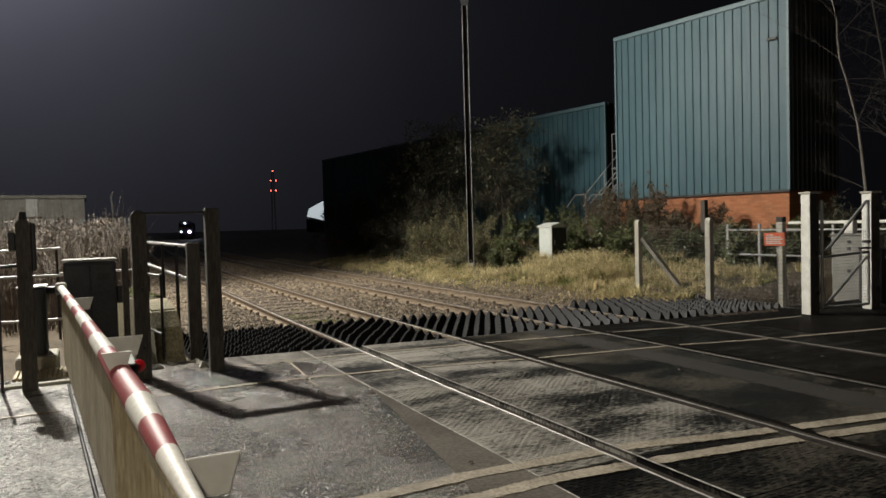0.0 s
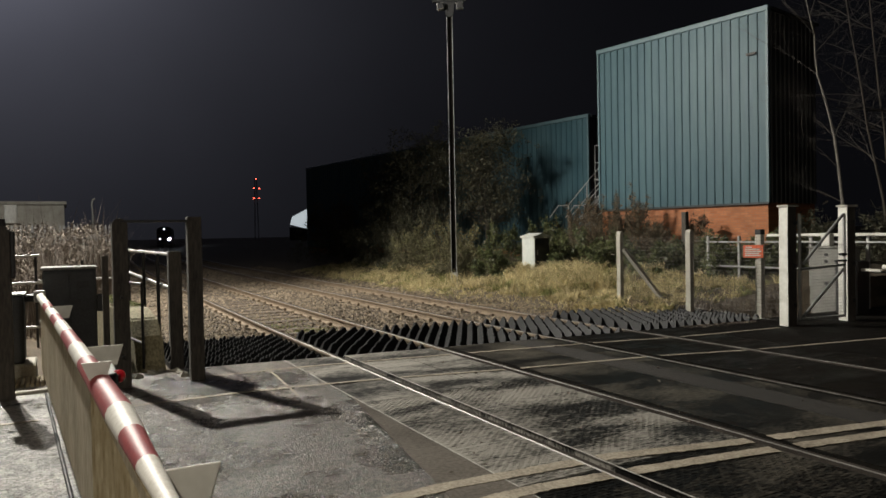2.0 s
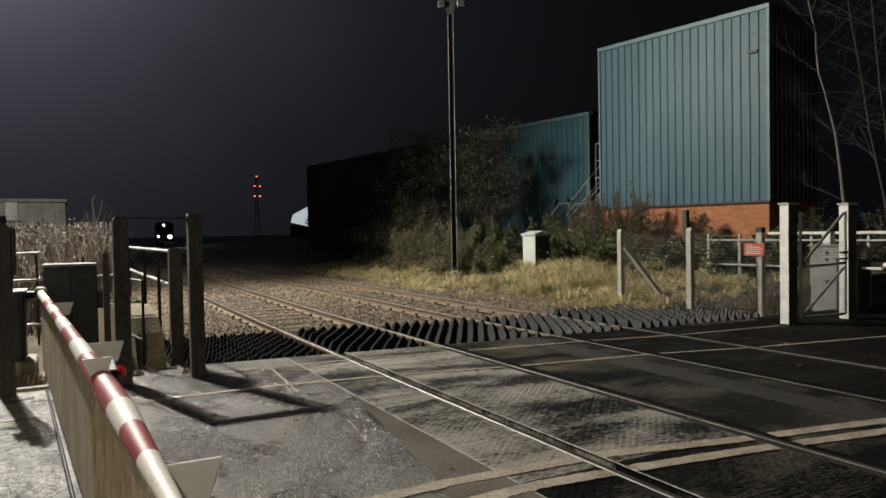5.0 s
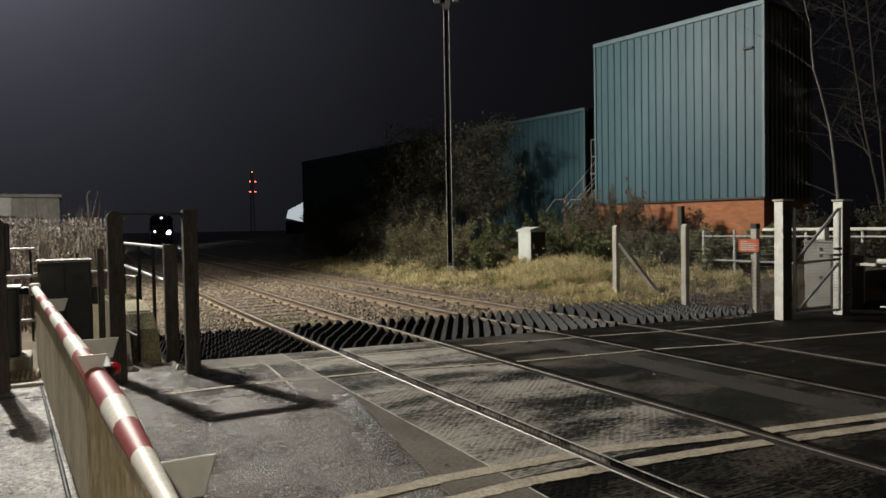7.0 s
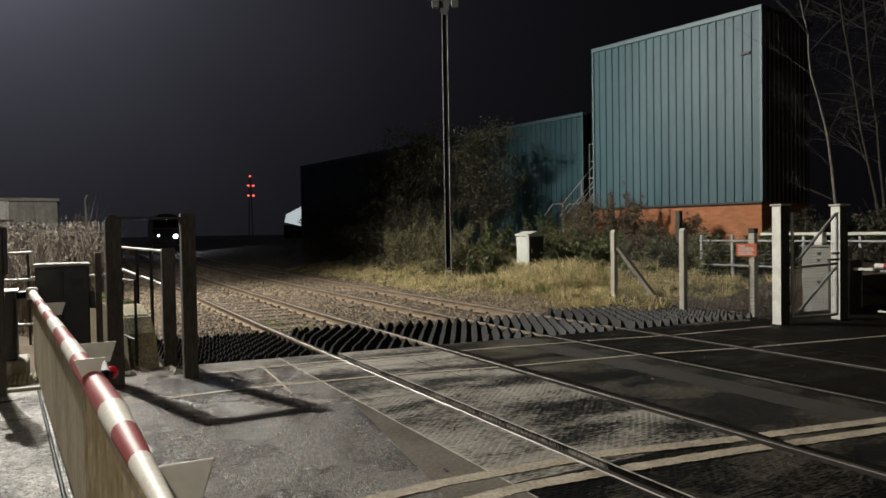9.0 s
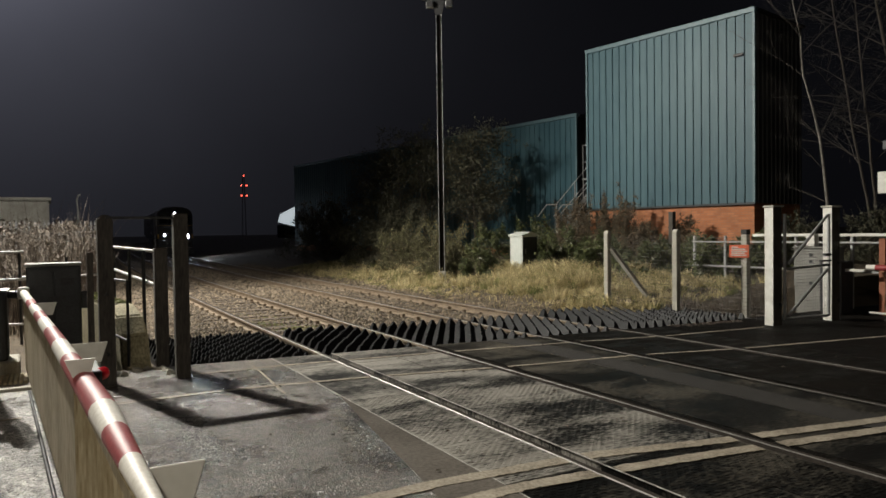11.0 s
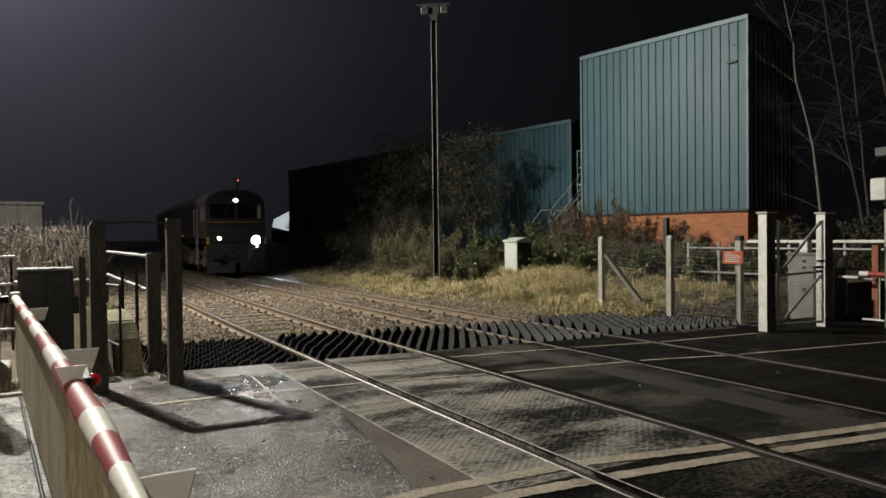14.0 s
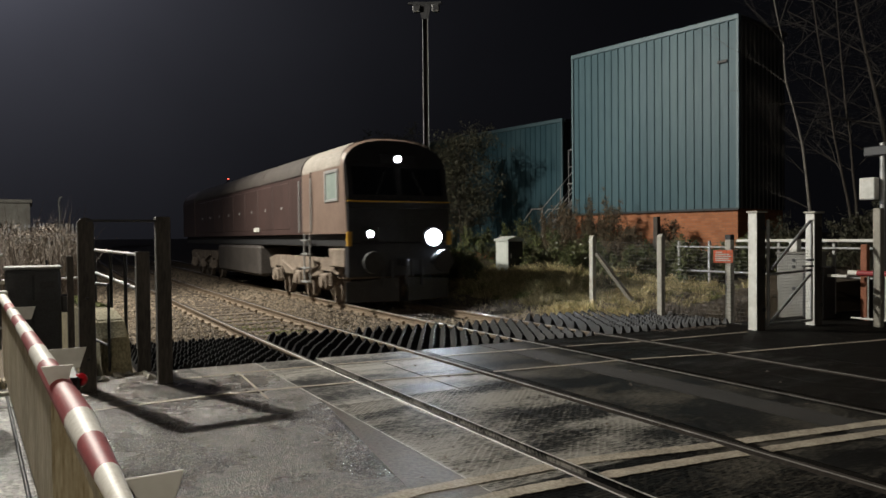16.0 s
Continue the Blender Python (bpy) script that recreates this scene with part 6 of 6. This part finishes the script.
        for s in (-1, 1):
            bm = bmesh.new()
            out = [(-0.75, 1.02), (-0.6, 0.72), (-0.2, 0.80), (0.5, 0.80), (0.8, 0.62), (1.5, 0.62), (1.75, 0.80), (2.6, 0.80), (2.9, 0.62), (3.6, 0.62), (3.85, 0.80), (4.6, 0.80), (5.1, 0.72), (5.25, 1.02), (4.6, 1.12), (-0.2, 1.12)]
            prism(bm, out, 0.14, Matrix.Translation((s * 1.02 - 0.07 * s, y0, 0)) @ Matrix(((0, s, 0, 0), (1, 0, 0, 0), (0, 0, 1, 0), (0, 0, 0, 1))))
            part("side_frame", bm, UNDERFRAME, bogie)
            for a in (0.15, 2.2, 4.25):
                bm = bmesh.new()
                box(bm, (s * 1.10 - 0.11, y0 + a - 0.19, 0.36), (s * 1.10 + 0.11, y0 + a + 0.19, 0.74), 0.04)
                rod(bm, (s * 1.20, y0 + a, 0.53), (s * 1.26, y0 + a, 0.53), 0.13, sides=14)
                part("axlebox", bm, UNDERFRAME, bogie)
                for da in (-0.36, 0.36):
                    bm = bmesh.new()
                    for k in range(5):
                        rod(bm, (s * 1.08, y0 + a + da, 0.46 + k * 0.065), (s * 1.08, y0 + a + da, 0.50 + k * 0.065), 0.10, sides=10)
                    rod(bm, (s * 1.08, y0 + a + da, 0.44), (s * 1.08, y0 + a + da, 0.82), 0.05, sides=8)
                    part("spring", bm, UNDERFRAME, bogie)
            bm = bmesh.new()
            rod(bm, (s * 1.14, y0 + 0.6, 0.95), (s * 1.14, y0 + 1.7, 0.70), 0.045, sides=6)
            rod(bm, (s * 1.14, y0 + 2.6, 0.70), (s * 1.14, y0 + 3.7, 0.95), 0.045, sides=6)
            part("brake_rod", bm, UNDERFRAME, bogie)
        for a in (0.15, 2.2, 4.25):
            axle = thing("wheelset", "", "")
            axle.parent = loco
            axle.location = (0, y0 + a, 0.53)
            for s in (-1, 1):
                bm = bmesh.new()
                rod(bm, (s * 0.69, 0, 0), (s * 0.72, 0, 0), 0.56, sides=28)
                rod(bm, (s * 0.72, 0, 0), (s * 0.83, 0, 0), 0.53, sides=28)
                rod(bm, (s * 0.83, 0, 0), (s * 0.86, 0, 0), 0.36, 0.2, sides=16)
                part("wheel", bm, UNDERFRAME, axle)
                for k in range(4):
                    an = k * math.pi / 2
                    bm = bmesh.new()
                    rod(bm, (s * 0.83, math.cos(an) * 0.4, math.sin(an) * 0.4), (s * 0.845, math.cos(an) * 0.4, math.sin(an) * 0.4), 0.035, sides=6)
                    part("wheel_bolt", bm, BLACKSTEEL, axle)
            bm = bmesh.new()
            rod(bm, (-0.7, 0, 0), (0.7, 0, 0), 0.09)
            part("axle", bm, BLACKSTEEL, axle)
            wheels.append(axle)
    return loco, wheels


LOCO, WHEELS = build_locomotive()


# ---------------------------------------------------------------- litter and fallen leaves
PALE = surface("pale_litter", (0.45, 0.44, 0.42), (0.75, 0.74, 0.71), 0.5, coarse=8, fine=40, bump=0.1)
litter_rng = random.Random(9)
for x, y, z in ((7.25, 1.95, 0.10), (8.9, 4.6, 0.06), (9.3, 5.6, 0.10), (8.4, 7.2, 0.08), (9.0, 6.4, 0.08), (8.2, 2.4, 0.03), (7.9, 5.1, 0.05)):
    bm = bmesh.new()
    bmesh.ops.create_icosphere(bm, subdivisions=1, radius=1.0)
    for v in bm.verts:
        v.co *= litter_rng.uniform(0.5, 1.1)
    s = litter_rng.uniform(0.03, 0.06)
    bmesh.ops.scale(bm, vec=(s * 1.5, s, s * 0.5), verts=bm.verts)
    ob = tagged(part("litter", bm, PALE, None), "crumpled pale scrap of litter on the ground", "litter", "scraps of litter")
    ob.location, ob.rotation_euler = (x, y, max(z, ground_height(x, y) + 0.015)), (0, 0, litter_rng.uniform(0, 6))


def fallen(name, spots, seed, label, material=None):
    """Dead leaves that lie flat on the ground."""
    rng = np.random.default_rng(seed)
    verts, faces = [], []
    for x, y, z in spots(rng):
        a, s = rng.uniform(0, 6.28), rng.uniform(0.012, 0.035)
        c, n = math.cos(a) * s, math.sin(a) * s
        t = rng.uniform(0.0, 0.02)
        o = len(verts)
        verts += [(x - c, y - n, z), (x + n * 0.5, y - c * 0.5, z + t), (x + c, y + n, z + t * 0.5), (x - n * 0.5, y + c * 0.5, z + t)]
        faces += [(o, o + 1, o + 2), (o, o + 2, o + 3)]
    tagged(part(name, arrays(name, verts, faces), material or DRYWEED, None), label, "leaf litter", kind="stuff")


def by_fence(rng):
    out = []
    for k in range(2600):
        x, y = rng.uniform(7.3, 10.2), rng.uniform(-0.4, 3.6)
        out.append((x, y, ground_height(x, y) + 0.012))
    for k in range(380):
        x = rng.uniform(5.8, 7.3)
        out.append((x, edge_n(x) - abs(rng.normal(0, 0.12)) - 0.02, 0.006))
    return out


fallen("leaf_litter", by_fence, 41, "brown fallen leaves along the fence and road edge")


def on_ledge(rng):
    return [(-2.30 - 0.12 * (y - 1) + rng.uniform(-0.14, 0.14), y, 0.735) for y in rng.uniform(1.9, 4.1, 1500)]


fallen("ledge_moss", on_ledge, 43, "green moss on top of the concrete headwall", GREENGRASS)


def on_deck(rng):
    return [(rng.uniform(-2.8, 5.5), rng.uniform(-4.5, 0.3), 0.009) for k in range(130)]


fallen("road_debris", on_deck, 44, "scattered dead leaves and grit on the crossing")


def motions():
    """The locomotive rolls in along its curved line at a steady pace, its wheels turning."""
    speed, stop = 8.85, 6.05
    def place(t):
        y = stop + speed * (16.0 - t)
        x0, x1 = 4.1575 + bend(y + 3.5), 4.1575 + bend(y + 17.5)
        heading = -math.atan2(x1 - x0, 14.0)
        x = x0 + math.tan(heading) * 3.5
        return pose(x, y, 0.003, 0, 0, math.degrees(heading))
    walk(LOCO, [(k * 0.5, place(k * 0.5)) for k in range(33)])
    per_second = math.degrees(speed / 0.53)
    steps = 200
    for w in WHEELS:
        c = w.location.copy()
        walk(w, [(k * 0.08, pose(c.x, c.y, c.z, (per_second * k * 0.08) % 360, 0, 0)) for k in range(steps + 1)])


motions()
